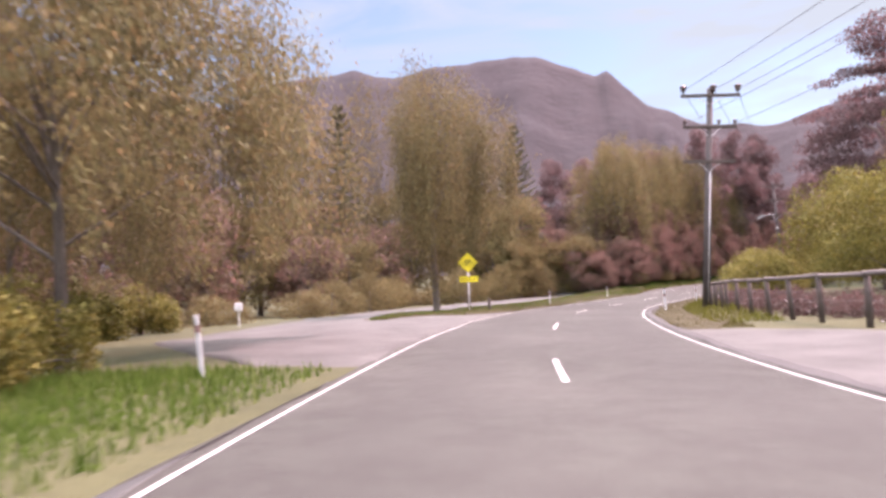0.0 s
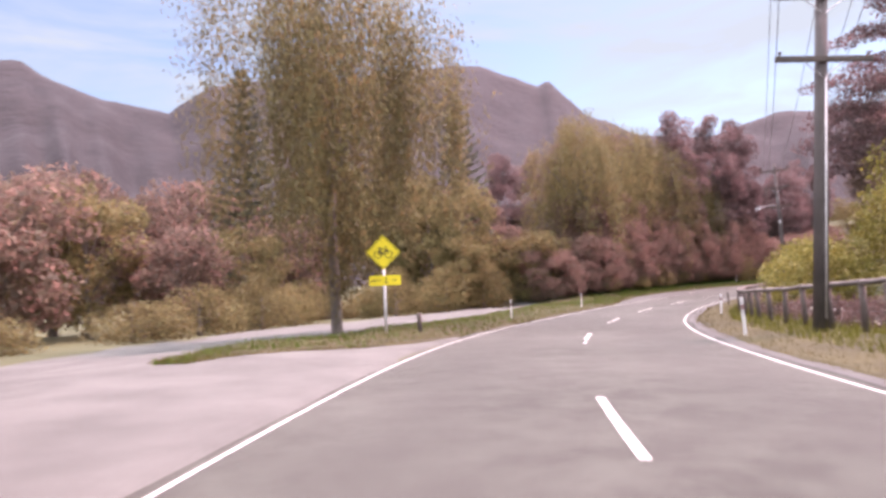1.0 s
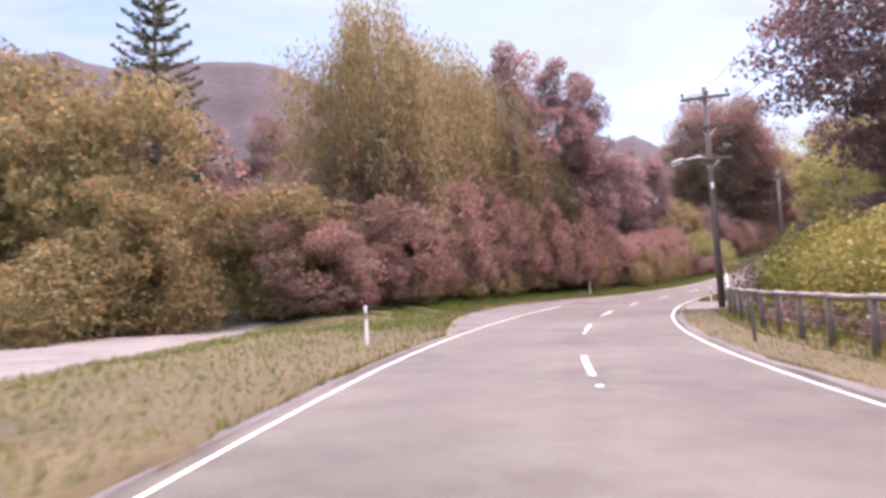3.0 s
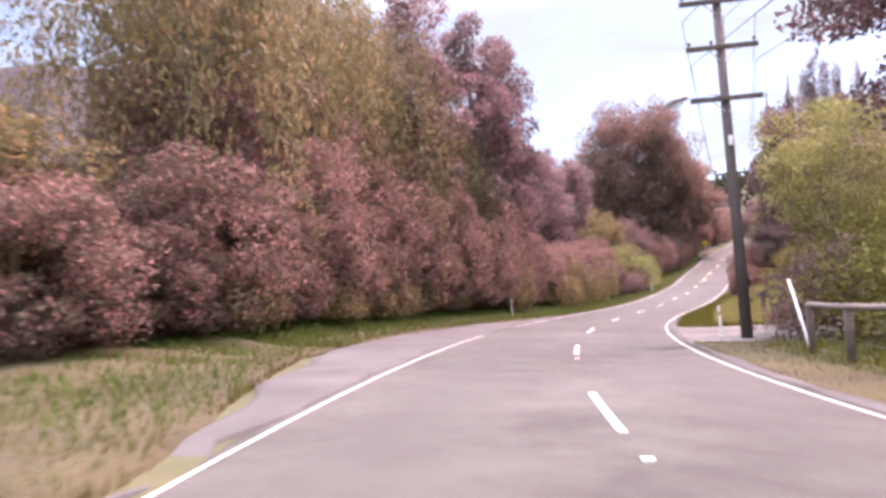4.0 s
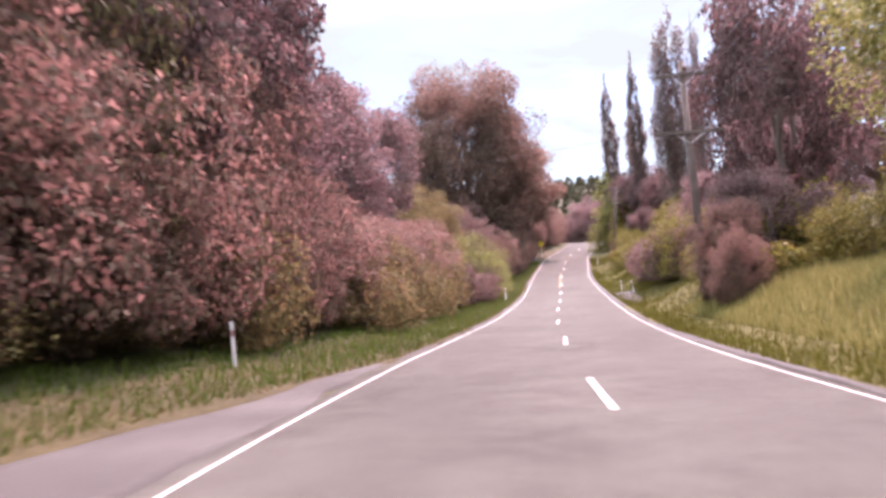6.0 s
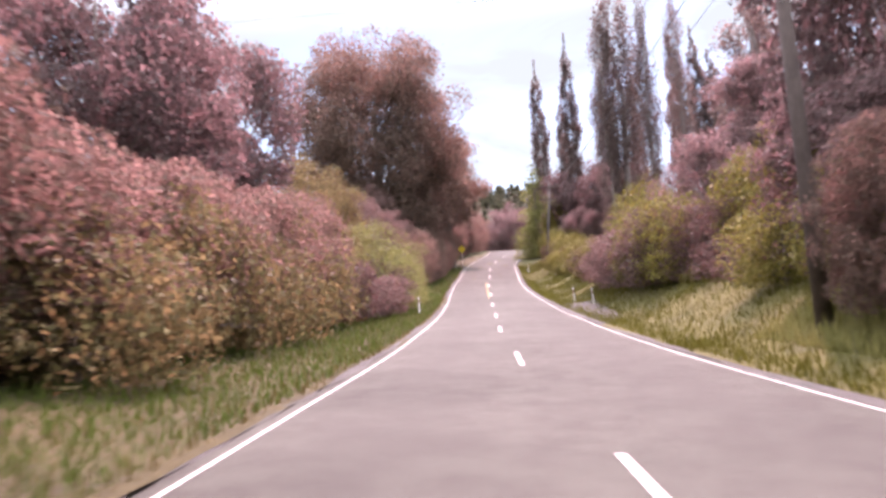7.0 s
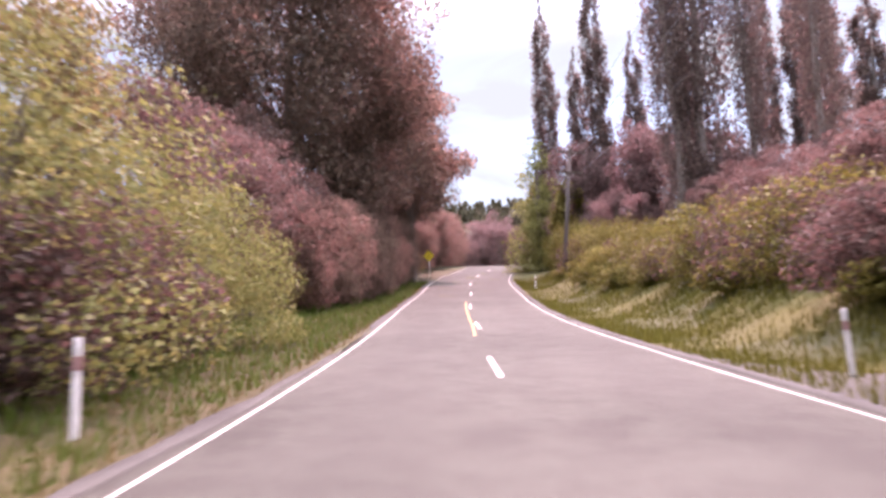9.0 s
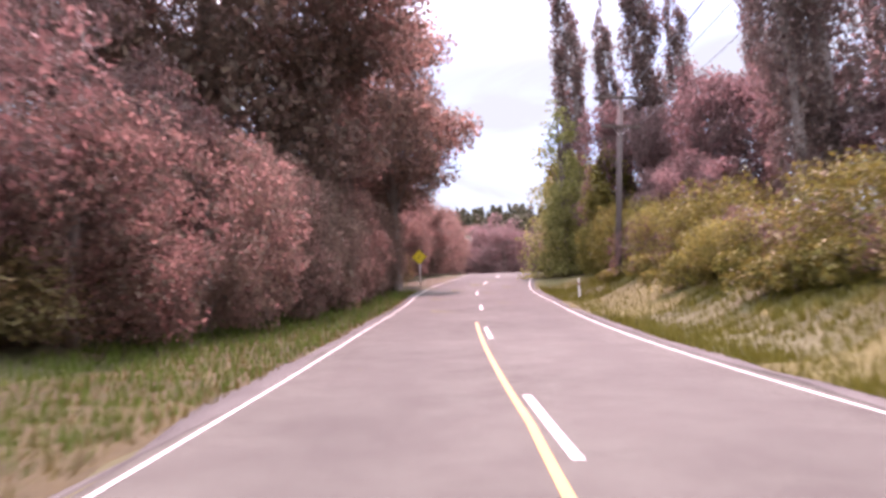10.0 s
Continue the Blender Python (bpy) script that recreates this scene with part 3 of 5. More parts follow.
def plant(name, blobs, leaves, leaf, aspect, leaf_mat, bark_mat, trunk_r, trunk_h, seed, label, category, shell=0.55, droop=0.0, lean=(0, 0), n_limbs=9):
    """A tree or shrub as a thing of two parts, at the origin."""
    r = np.random.default_rng(seed)
    ob = empty(name, Matrix(), label, category)
    c, q, k = blob_points(blobs, leaves, r, shell)
    size = leaf * r.uniform(0.55, 1.45, leaves)
    keep = c[:, 2] > 0.03
    me = leaf_mesh("crown", c[keep], q[keep], size[keep], aspect, r, droop)
    finish("crown", me, leaf_mat, ob)
    bm = bmesh.new()
    pick = r.choice(len(blobs), min(n_limbs, len(blobs)), replace=False)
    limbs(bm, trunk_r, trunk_h, [np.array(blobs[i][:3]) for i in pick], r, lean)
    part("trunk", bm, bark_mat, ob, smooth=True)
    return ob


def clumps_round(r, n, rx, rz, zc, size, low=-1.0, flat=1.0):
    """Clumps spread over a rounded crown."""
    out = []
    while len(out) < n:
        q = r.normal(0, 1, 3)
        q /= np.linalg.norm(q)
        if q[2] < low:
            continue
        u = r.uniform(0.5, 0.93)
        s = size * r.uniform(0.65, 1.35)
        out.append((q[0] * rx * u, q[1] * rx * u, zc + q[2] * rz * u, s, s, s * flat * r.uniform(0.65, 0.95)))
    return out


def tree_round(seed, h, rx, base, mat, label, leaves=11000, leaf=0.34, trunk=0.35, n=46, size=0.26, bark="bark", category="tree", droop=0.15, aspect=1.8, shell=0.5, low=-1.0, flat=1.0):
    r = np.random.default_rng(seed)
    rz = (h - base) / 2
    bl = clumps_round(r, n, rx, rz, base + rz, rx * size, low, flat)
    return plant("tree", bl, leaves, leaf, aspect, M[mat], M[bark], trunk, h * 0.8, seed + 1, label, category, shell, droop)


def tree_willow(seed, h, rx, label, leaves=14000, leaf=0.42, trunk=0.4, base=1.2, mat="willow", strands=150, bark="bark", dome=0.42, long=1.0, clumps=0, skirt=None):
    """Hanging strands of narrow leaves from an uneven dome."""
    r = np.random.default_rng(seed)
    ob = empty("tree", Matrix(), label, "tree")
    cs, outs = [], []
    per = leaves // strands
    tips = []
    heads = [(r.uniform(0, 2 * np.pi), np.sqrt(r.random()), r.uniform(0.78, 1.0)) for k in range(max(clumps, 1))]
    for i in range(strands):
        a, u = r.uniform(0, 2 * np.pi), np.sqrt(r.random())
        drop = r.uniform(0.80, 1.0)
        if clumps:
            ha, hu, drop = heads[i % clumps]
            px, py = np.cos(ha) * hu + r.normal(0, 0.085), np.sin(ha) * hu + r.normal(0, 0.085)
            a, u, drop = np.arctan2(py, px), np.hypot(px, py), drop * r.uniform(0.93, 1.0)
        lump = 1 + 0.22 * np.sin(a * 3 + seed) + 0.12 * np.sin(a * 7 + 2 * seed)
        x, y = np.cos(a) * u * rx * lump, np.sin(a) * u * rx * lump
        zt = h * (1 - dome * min(u, 1.1) ** 2.0) * drop
        foot = base if skirt is None else base + (skirt - base) * min(u, 1.0)
        ln = min(zt - foot * r.uniform(0.6, 1.4), h * long * r.uniform(0.18, 0.5) * (0.6 + 0.7 * u))
        if skirt is not None and u < 0.65:
            ln = zt - foot * r.uniform(0.6, 1.4)
        t = r.random(per) ** (1.2 if skirt is None else 0.92)
        sw = 0.20 + 0.5 * (1 - t)
        p = np.stack([x + r.normal(0, 1, per) * sw * rx * 0.11, y + r.normal(0, 1, per) * sw * rx * 0.11, zt - t * ln + r.normal(0, 0.12, per)], 1)
        cs.append(p)
        outs.append(np.stack([np.full(per, np.cos(a)), np.full(per, np.sin(a)), np.full(per, 0.5)], 1))
        tips.append((x * 0.85, y * 0.85, zt * 0.93))
    c, o = np.vstack(cs), np.vstack(outs)
    size = leaf * r.uniform(0.6, 1.5, len(c))
    finish("crown", leaf_mesh("crown", c, o, size, 3.0, r, 0.75), M[mat], ob)
    bm = bmesh.new()
    limbs(bm, trunk, h * 0.75, [tips[i] for i in r.choice(len(tips), 16, replace=False)], r)
    part("trunk", bm, M[bark], ob, smooth=True)
    return ob


def tree_poplar(seed, h, rx, label, leaves=9000, leaf=0.34, base=2.0, trunk=0.22, mat="poplar", gaps=0.75):
    """A narrow column of upswept sprays with gaps."""
    r = np.random.default_rng(seed)
    bl = []
    n = int(h * 5.5)
    for i in range(n):
        u = (i + r.random()) / n
        z = base + (h - base) * u
        w = rx * (0.30 + 0.70 * np.sin(min(1.0, 0.16 + u * 0.9) * np.pi) ** 0.6) * min(1.0, (1.04 - u) * 5) * r.uniform(gaps, 1.12)
        a = r.uniform(0, 2 * np.pi)
        s = max(w * r.uniform(0.26, 0.46), 0.12)
        bl.append((np.cos(a) * w * 0.55, np.sin(a) * w * 0.55, z, s, s, s * 2.3))
    return plant("poplar", bl, leaves, leaf, 1.7, M[mat], M["pale_bark"], trunk, h * 0.86, seed + 1, label, "tree", 0.15, -0.1, n_limbs=6)


def tree_conifer(seed, h, rx, base, label, leaves=12000, leaf=0.42, mat="dark", trunk=0.4, name="conifer", ragged=0.35):
    """A dark conifer: flat tiers of drooping sprays on a straight stem, ragged in outline."""
    r = np.random.default_rng(seed)
    bl = []
    z = base
    while z < h * 0.97:
        u = (z - base) / (h - base)
        w = rx * (1 - u) ** 0.75 + 0.25
        for i in range(max(3, int(3 + w * 1.5))):
            a = r.uniform(0, 2 * np.pi)
            q = w * r.uniform(1 - ragged, 1.0)
            for v in (0.45, 0.85):
                s = 0.34 * w * (1.2 - 0.5 * v) * r.uniform(0.7, 1.2) + 0.12
                bl.append((np.cos(a) * q * v, np.sin(a) * q * v, z + 0.14 * q * v * r.normal(0.3, 1), s, s, s * 0.42))
        z += max(0.55, h * 0.045)
    return plant(name, bl, leaves, leaf, 2.2, M[mat], M["bark"], trunk, h * 0.97, seed + 1, label, "tree", 0.3, 0.1, n_limbs=18)


def tree_norfolk(seed, h, rx, label, base=2.0, full=1.0):
    """An araucaria: even whorls of straight upcurved branches, each a rope of needles."""
    r = np.random.default_rng(seed)
    ob = empty("norfolk_pine", Matrix(), label, "tree")
    bm = bmesh.new()
    add_tube(bm, [(0, 0, -0.3), (0, 0, h * 0.5), (0, 0, h)], [0.3, 0.17, 0.03], 8)
    cs, os_ = [], []
    z = base
    while z < h - 0.15:
        u = (z - base) / (h - base)
        w = rx * (1 - u) ** 0.72 * r.uniform(0.88, 1.08) + 0.25
        a0 = r.uniform(0, 6.3)
        for i in range(6):
            a = a0 + i * np.pi / 3 + r.normal(0, 0.08)
            dx, dy = np.cos(a), np.sin(a)
            lift = w * (0.10 + 0.75 * u * u) * r.uniform(0.8, 1.2)
            end = (dx * w, dy * w, z + lift)
            add_tube(bm, [(0, 0, z), (dx * w * 0.5, dy * w * 0.5, z + lift * 0.25), end], [0.05, 0.035, 0.015], 4, cap=False)
            m = int((46 + 80 * w / rx) * full)
            t = r.uniform(0.15, 1.0, m)
            wid = 0.07 + 0.2 * (1 - t) * min(1, w / 3.5)
            side = r.normal(0, 1, m) * wid * full
            cs.append(np.stack([dx * w * t - dy * side, dy * w * t + dx * side, z + lift * (0.5 * t + 0.5 * t * t) + r.normal(0.02, 0.045 * full, m)], 1))
            os_.append(np.tile([0, 0, 1.0], (m, 1)))
        z += (h - base) * 0.047 * (0.75 + 0.25 * u)
    c, o = np.vstack(cs), np.vstack(os_)
    finish("crown", leaf_mesh("crown", c, o, 0.27 * r.uniform(0.6, 1.4, len(c)), 2.6, r, 0.0), M["norfolk"], ob)
    part("trunk", bm, M["bark"], ob, smooth=True)
    return ob


def shrub(seed, h, rx, label, mat="shrub", leaves=5000, leaf=0.22, category="shrub", n=22, ry=None, name="shrub", flowers=0):
    r = np.random.default_rng(seed)
    ry = ry or rx
    bl = []
    for i in range(n):
        a, u = r.uniform(0, 2 * np.pi), np.sqrt(r.random()) * 0.85
        x, y = np.cos(a) * u, np.sin(a) * u
        top = h * (1 - 0.45 * u * u) * r.uniform(0.72, 1.0)
        s = 0.30 * min(rx, h) * r.uniform(0.7, 1.3)
        bl.append((x * rx, y * ry, max(top - s, s * 0.6), s, s, s * 0.85))
        bl.append((x * rx, y * ry, max((top - s) * r.uniform(0.2, 0.6), s * 0.5), s, s, s * 0.9))
    ob = plant(name, bl, leaves, leaf, 1.7, M[mat], M["bark"], 0.06 + 0.02 * h, h * 0.6, seed + 1, label, category, 0.5, 0.15)
    if flowers:
        c, q, k = blob_points(bl, flowers, r, 0.95)
        f = leaf_mesh("flowers", c, q, 0.12 * r.uniform(0.6, 1.4, flowers), 1.1, r)
        tagged(finish("flowers", f, M["flower"], ob, "small pale flower heads"), kind="stuff")
    return ob


def set_at(ob, x, y, turn=0.0, scale=1.0, sink=0.05, tall=None):
    """Stands a plant on the ground."""
    ob.matrix_basis = pose(x, y, gz(x, y) - sink, 0, 0, turn) @ Matrix.Diagonal((scale, scale, tall or scale, 1))
    return ob


def copy_at(ob, x, y, turn=0.0, scale=1.0, sink=0.05, tall=None, label=""):
    c = copy_thing(ob, Matrix())
    set_at(c, x, y, turn, scale, sink, tall)
    if label:
        tagged(c, label)
    return c


def draped(name, s0, s1, lo, up, material, lift, label, category, n=7, seed=0, ragged=0.15):
    """A surface that lies on the ground between two lines beside the road."""
    r = np.random.default_rng(seed)
    ss = np.arange(s0, s1 + 1e-6, 1.0)
    v = []
    cols = [0.0, 0.02] + list(np.linspace(0.12, 0.88, n - 2)) + [0.98, 1.0]
    n = len(cols)
    j0 = j1 = 0.0
    for s in ss:
        j0, j1 = 0.7 * j0 + r.normal(0, ragged), 0.7 * j1 + r.normal(0, ragged)
        for u in cols:
            p = on_road(s, (lo(s) + j0) * (1 - u) + (up(s) + j1) * u)
            v.append((p.x, p.y, 0.0))
    v = np.array(v)
    v[:, 2] = ground_z(v[:, 0], v[:, 1]) + lift
    v[0::n, 2] -= lift + 0.05
    v[n - 1::n, 2] -= lift + 0.05
    v[:n, 2] -= lift + 0.05
    v[-n:, 2] -= lift + 0.05
    fc = grid_faces(len(ss), n)
    me = array_mesh(name, v, fc)
    ob = finish(name, me, material, smooth=True)
    return tagged(ob, label, category, kind="structure")


def line_fn(ss, ds):
    return lambda s: float(np.interp(s, ss, ds))


def xy(s, d):
    p = on_road(s, d)
    return p.x, p.y


def build_mountains():
    """A ring of scrub-covered mountains with gullied flanks."""
    az = np.radians(np.array([a for a, e in RIDGE]))
    el = np.array([e for a, e in RIDGE])
    A = np.radians(np.arange(-180, 180.01, 0.3))
    E = np.interp(A, az, el)
    r = np.random.default_rng(7)
    jag = sum(np.sin(A * f + r.uniform(0, 6)) / f ** 0.75 for f in (37, 61, 97, 151, 233, 311)) * 1.9
    rows = []
    R = np.concatenate([np.linspace(420, 1500, 34), [1620, 1800, 2100]])
    for k, rad in enumerate(R):
        u = np.clip((rad - 420) / 1080, 0, 1)
        top = np.tan(np.radians(E + 0.07 * jag)) * 1500 * 1.03
        ridge = np.sin(A * 46 + 2.2 * np.sin(A * 11)) * 0.6 + np.sin(A * 83 + 3 * np.sin(A * 17 + 1)) * 0.4
        z = top * (0.02 + 0.98 * u ** 1.55) + ridge * 34 * np.sin(np.pi * np.clip(u, 0, 1)) * (0.4 + 0.6 * u)
        px, py = np.sin(A) * rad, np.cos(A) * rad
        rough_ = np.array([noise.fractal(Vector((p, q, 0.0)) * 0.007, 0.9, 2.1, 5) for p, q in zip(px, py)])
        z = z + rough_ * 26.0 * u * (1 - 0.55 * u)
        if rad > 1500:
            z = z * (1 - 0.5 * (rad - 1500) / 600)
        z = z - 14 * (1 - u)
        rows.append(np.stack([20 + np.sin(A) * rad, 40 + np.cos(A) * rad, z], 1))
    v = np.vstack(rows)
    me = array_mesh("mountain_range", v, grid_faces(len(R), len(A)))
    tagged(finish("mountain_range", me, M["rock"], smooth=True), "distant scrub-covered mountain range with gullied flanks", "mountain", kind="structure")


# ---------- roadside things ----------
def marker_post():
    ob = empty("marker_post", Matrix(), "white plastic roadside marker post with a faded red band", "marker post", "roadside marker posts")
    bm = bmesh.new()
    add_box(bm, (0.078, 0.03, 1.25), Matrix.Translation((0, 0, 0.375)), 0.008)
    part("post", bm, M["white"], ob)
    bm = bmesh.new()
    add_box(bm, (0.082, 0.036, 0.13), Matrix.Translation((0, 0, 0.76)), 0.004)
    part("band", bm, M["red"], ob, "faded red band")
    bm = bmesh.new()
    add_box(bm, (0.05, 0.012, 0.11), Matrix.Translation((0, -0.02, 0.90)), 0.004)
    part("reflector", bm, M["lamp_glass"], ob, "small pale reflector")
    return ob


def text_part(body, size, material, parent, m, label=""):
    cu = bpy.data.curves.new("lettering", "FONT")
    cu.body, cu.size, cu.align_x, cu.align_y, cu.extrude = body, size, "CENTER", "CENTER", 0.002
    tmp = bpy.data.objects.new("lettering", cu)
    me = bpy.data.meshes.new_from_object(tmp)
    bpy.data.objects.remove(tmp)
    me.materials.clear()
    ob = finish("lettering", me, material, parent, label)
    ob.matrix_basis = m
    return ob


def rounded_plate(bm, w, h, t, rad, m):
    v = []
    for cx, cy, a0 in ((w / 2 - rad, h / 2 - rad, 0), (-w / 2 + rad, h / 2 - rad, 90), (-w / 2 + rad, -h / 2 + rad, 180), (w / 2 - rad, -h / 2 + rad, 270)):
        for k in range(5):
            a = radians(a0 + k * 22.5)
            v.append((cx + rad * math.cos(a), cy + rad * math.sin(a)))
    f = [bm.verts.new(m @ Vector((x, y, t / 2))) for x, y in v]
    b = [bm.verts.new(m @ Vector((x, y, -t / 2))) for x, y in v]
    bm.faces.new(f)
    bm.faces.new(b[::-1])
    for i in range(len(v)):
        j = (i + 1) % len(v)
        bm.faces.new((f[i], b[i], b[j], f[j]))


def ring(bm, c, rad, tube, z, n=22):
    pts = [(c[0] + rad * math.cos(2 * math.pi * k / n), c[1] + rad * math.sin(2 * math.pi * k / n)) for k in range(n)]
    for k in range(n):
        a, b = pts[k], pts[(k + 1) % n]
        bar(bm, a, b, tube, z)


def bar(bm, a, b, w, z):
    dx, dy = b[0] - a[0], b[1] - a[1]
    ln = math.hypot(dx, dy) or 1e-6
    nx, ny = -dy / ln * w / 2, dx / ln * w / 2
    q = [(a[0] + nx, a[1] + ny), (a[0] - nx, a[1] - ny), (b[0] - nx, b[1] - ny), (b[0] + nx, b[1] + ny)]
    bm.faces.new([bm.verts.new((x, y, z)) for x, y in q])


def warning_sign(m, symbol=True, plate=True, size=0.75, height=2.75, label=""):
    """A yellow diamond on a white post; local +z of the plate faces the traffic (local -y)."""
    ob = empty("warning_sign", m, label, "road sign")
    up = pose(0, -0.045, 0, 90, 0, 0)
    bm = bmesh.new()
    add_tube(bm, [(0, 0, -0.4), (0, 0, height + 0.28)], [0.045, 0.045], 12)
    part("post", bm, M["white"], ob, "white round post", True)
    bm = bmesh.new()
    c = up @ Matrix.Translation((0, height, 0))
    rounded_plate(bm, size, size, 0.012, 0.05, c @ pose(0, 0, 0, 0, 0, 45))
    face = part("diamond_plate", bm, M["sign_yellow"], ob, "yellow diamond plate")
    bm = bmesh.new()
    hs = size / 2 - 0.035
    co = [(hs, hs), (-hs, hs), (-hs, -hs), (hs, -hs)]
    for a, b in zip(co, co[1:] + co[:1]):
        bar(bm, a, b, 0.018, 0.0085)
    for v in bm.verts:
        v.co = c @ pose(0, 0, 0, 0, 0, 45) @ v.co
    part("border", bm, M["black"], face, "thin black border line")
    bm = bmesh.new()
    if symbol:
        z = 0.0085
        k = size / 0.70
        for x in (-0.15, 0.15):
            ring(bm, (x * k, -0.06 * k), 0.105 * k, 0.028 * k, z)
        for a, b in (((-0.15, -0.06), (-0.02, -0.07)), ((-0.02, -0.07), (0.10, 0.09)), ((-0.09, 0.09), (0.10, 0.09)), ((-0.15, -0.06), (-0.08, 0.09)),
                     ((-0.02, -0.07), (-0.10, 0.13)), ((0.15, -0.06), (0.09, 0.15)), ((0.09, 0.15), (0.04, 0.17)), ((-0.14, 0.13), (-0.05, 0.13))):
            bar(bm, (a[0] * k, a[1] * k), (b[0] * k, b[1] * k), 0.032 * k, z)
    else:
        bar(bm, (-0.03, -0.15), (-0.03, 0.03), 0.05, 0.0085)
        bar(bm, (-0.03, 0.03), (0.08, 0.12), 0.05, 0.0085)
    for v in bm.verts:
        v.co = c @ v.co
    part("symbol", bm, M["black"], face, "black bicycle symbol" if symbol else "black bend symbol")
    if plate:
        bm = bmesh.new()
        c2 = up @ Matrix.Translation((0.03, height - 0.93, 0))
        rounded_plate(bm, 1.04, 0.33, 0.012, 0.025, c2)
        p2 = part("word_plate", bm, M["sign_yellow"], ob, "yellow supplementary plate")
        for word, dx, sz in (("NEXT", -0.30, 0.135), ("2", 0.03, 0.26), ("km", 0.32, 0.13)):
            text_part(word, sz, M["black"], p2, c2 @ Matrix.Translation((dx, 0, 0.009)), "black lettering")
    return ob


def insulator(bm, p, s=1.0):
    x, y, z = p
    prof = [(0.0, 0.02), (0.08, 0.02), (0.10, 0.07), (0.14, 0.075), (0.16, 0.05), (0.20, 0.10), (0.23, 0.10), (0.27, 0.05), (0.29, 0.0)]
    rings = []
    for h, r_ in prof:
        rings.append([bm.verts.new((x + math.cos(k * math.pi / 4) * max(r_, 0.002) * s, y + math.sin(k * math.pi / 4) * max(r_, 0.002) * s, z + h * s)) for k in range(8)])
    for a, b in zip(rings, rings[1:]):
        for k in range(8):
            bm.faces.new((a[k], a[(k + 1) % 8], b[(k + 1) % 8], b[k]))


def power_pole(m, height, arms, label, lamp=False, cable=False, r0=0.17, timber="pole", arm_timber="dark_wood"):
    """arms: (height, half length, insulators as offsets, insulator size). The arms run along local x."""
    ob = empty("power_pole", m, label, "power pole", "power poles along the road")
    bm = bmesh.new()
    add_tube(bm, [(0, 0, -0.6), (0, 0, height * 0.5), (0, 0, height)], [r0, r0 * 0.86, r0 * 0.72], 14)
    part("pole", bm, M[timber], ob, smooth=True)
    for h, half, offs, s in arms:
        bm = bmesh.new()
        add_box(bm, (2 * half, 0.10, 0.145), Matrix.Translation((0, -0.17, h)), 0.012)
        arm = part("crossarm", bm, M[arm_timber], ob, "weathered timber crossarm")
        bm = bmesh.new()
        for sgn in (-1, 1):
            add_tube(bm, [(sgn * half * 0.45, -0.20, h - 0.02), (sgn * 0.06, -0.16, h - 0.42)], [0.016, 0.016], 6)
        part("brace", bm, M["steel"], arm, "thin steel braces")
        for o in offs:
            bm = bmesh.new()
            insulator(bm, (o, -0.17, h + 0.06), s)
            part("insulator", bm, M["ceramic"], arm, smooth=True)
    if cable:
        bm = bmesh.new()
        add_tube(bm, [(0.05, -r0 - 0.02, 0.4), (0.05, -r0 * 0.95, height * 0.62)], [0.02, 0.018], 8)
        part("conduit", bm, M["white"], ob, "pale conduit down the pole", True)
    if lamp:
        bm = bmesh.new()
        add_tube(bm, [(0, -0.12, height * 0.672), (-0.5, -0.2, height * 0.687), (-1.2, -0.31, height * 0.677)], [0.03, 0.028, 0.025], 8)
        arm = part("lamp_arm", bm, M["steel"], ob, "grey steel outreach arm", True)
        bm = bmesh.new()
        add_tube(bm, [(-1.15, -0.3, height * 0.677), (-1.3, -0.32, height * 0.678), (-1.66, -0.38, height * 0.668), (-1.84, -0.41, height * 0.658)], [0.045, 0.09, 0.11, 0.04], 12)
        part("lamp_head", bm, M["grey_paint"], arm, "rounded grey street lamp head", True)
        bm = bmesh.new()
        add_tube(bm, [(-1.35, -0.33, height * 0.667), (-1.75, -0.395, height * 0.653)], [0.065, 0.06], 10)
        part("lamp_bowl", bm, M["lamp_glass"], arm, "pale lamp bowl", True)
        bm = bmesh.new()
        add_box(bm, (0.12, 0.10, 0.3), Matrix.Translation((0.0, -0.2, height * 0.55)), 0.02)
        part("fuse_box", bm, M["white"], ob, "small white fuse box")
    return ob


def wire(a, b, sag, label, r_=0.011):
    a, b = Vector(a), Vector(b)
    n = 20
    pts = []
    for k in range(n + 1):
        u = k / n
        p = a.lerp(b, u)
        p.z -= sag * 4 * u * (1 - u)
        pts.append(p)
    bm = bmesh.new()
    add_tube(bm, pts, [r_] * (n + 1), 5)
    ob = link_mesh("power_line", bm, M["wire"], smooth=True)
    return tagged(ob, label, "power line", "overhead power lines")


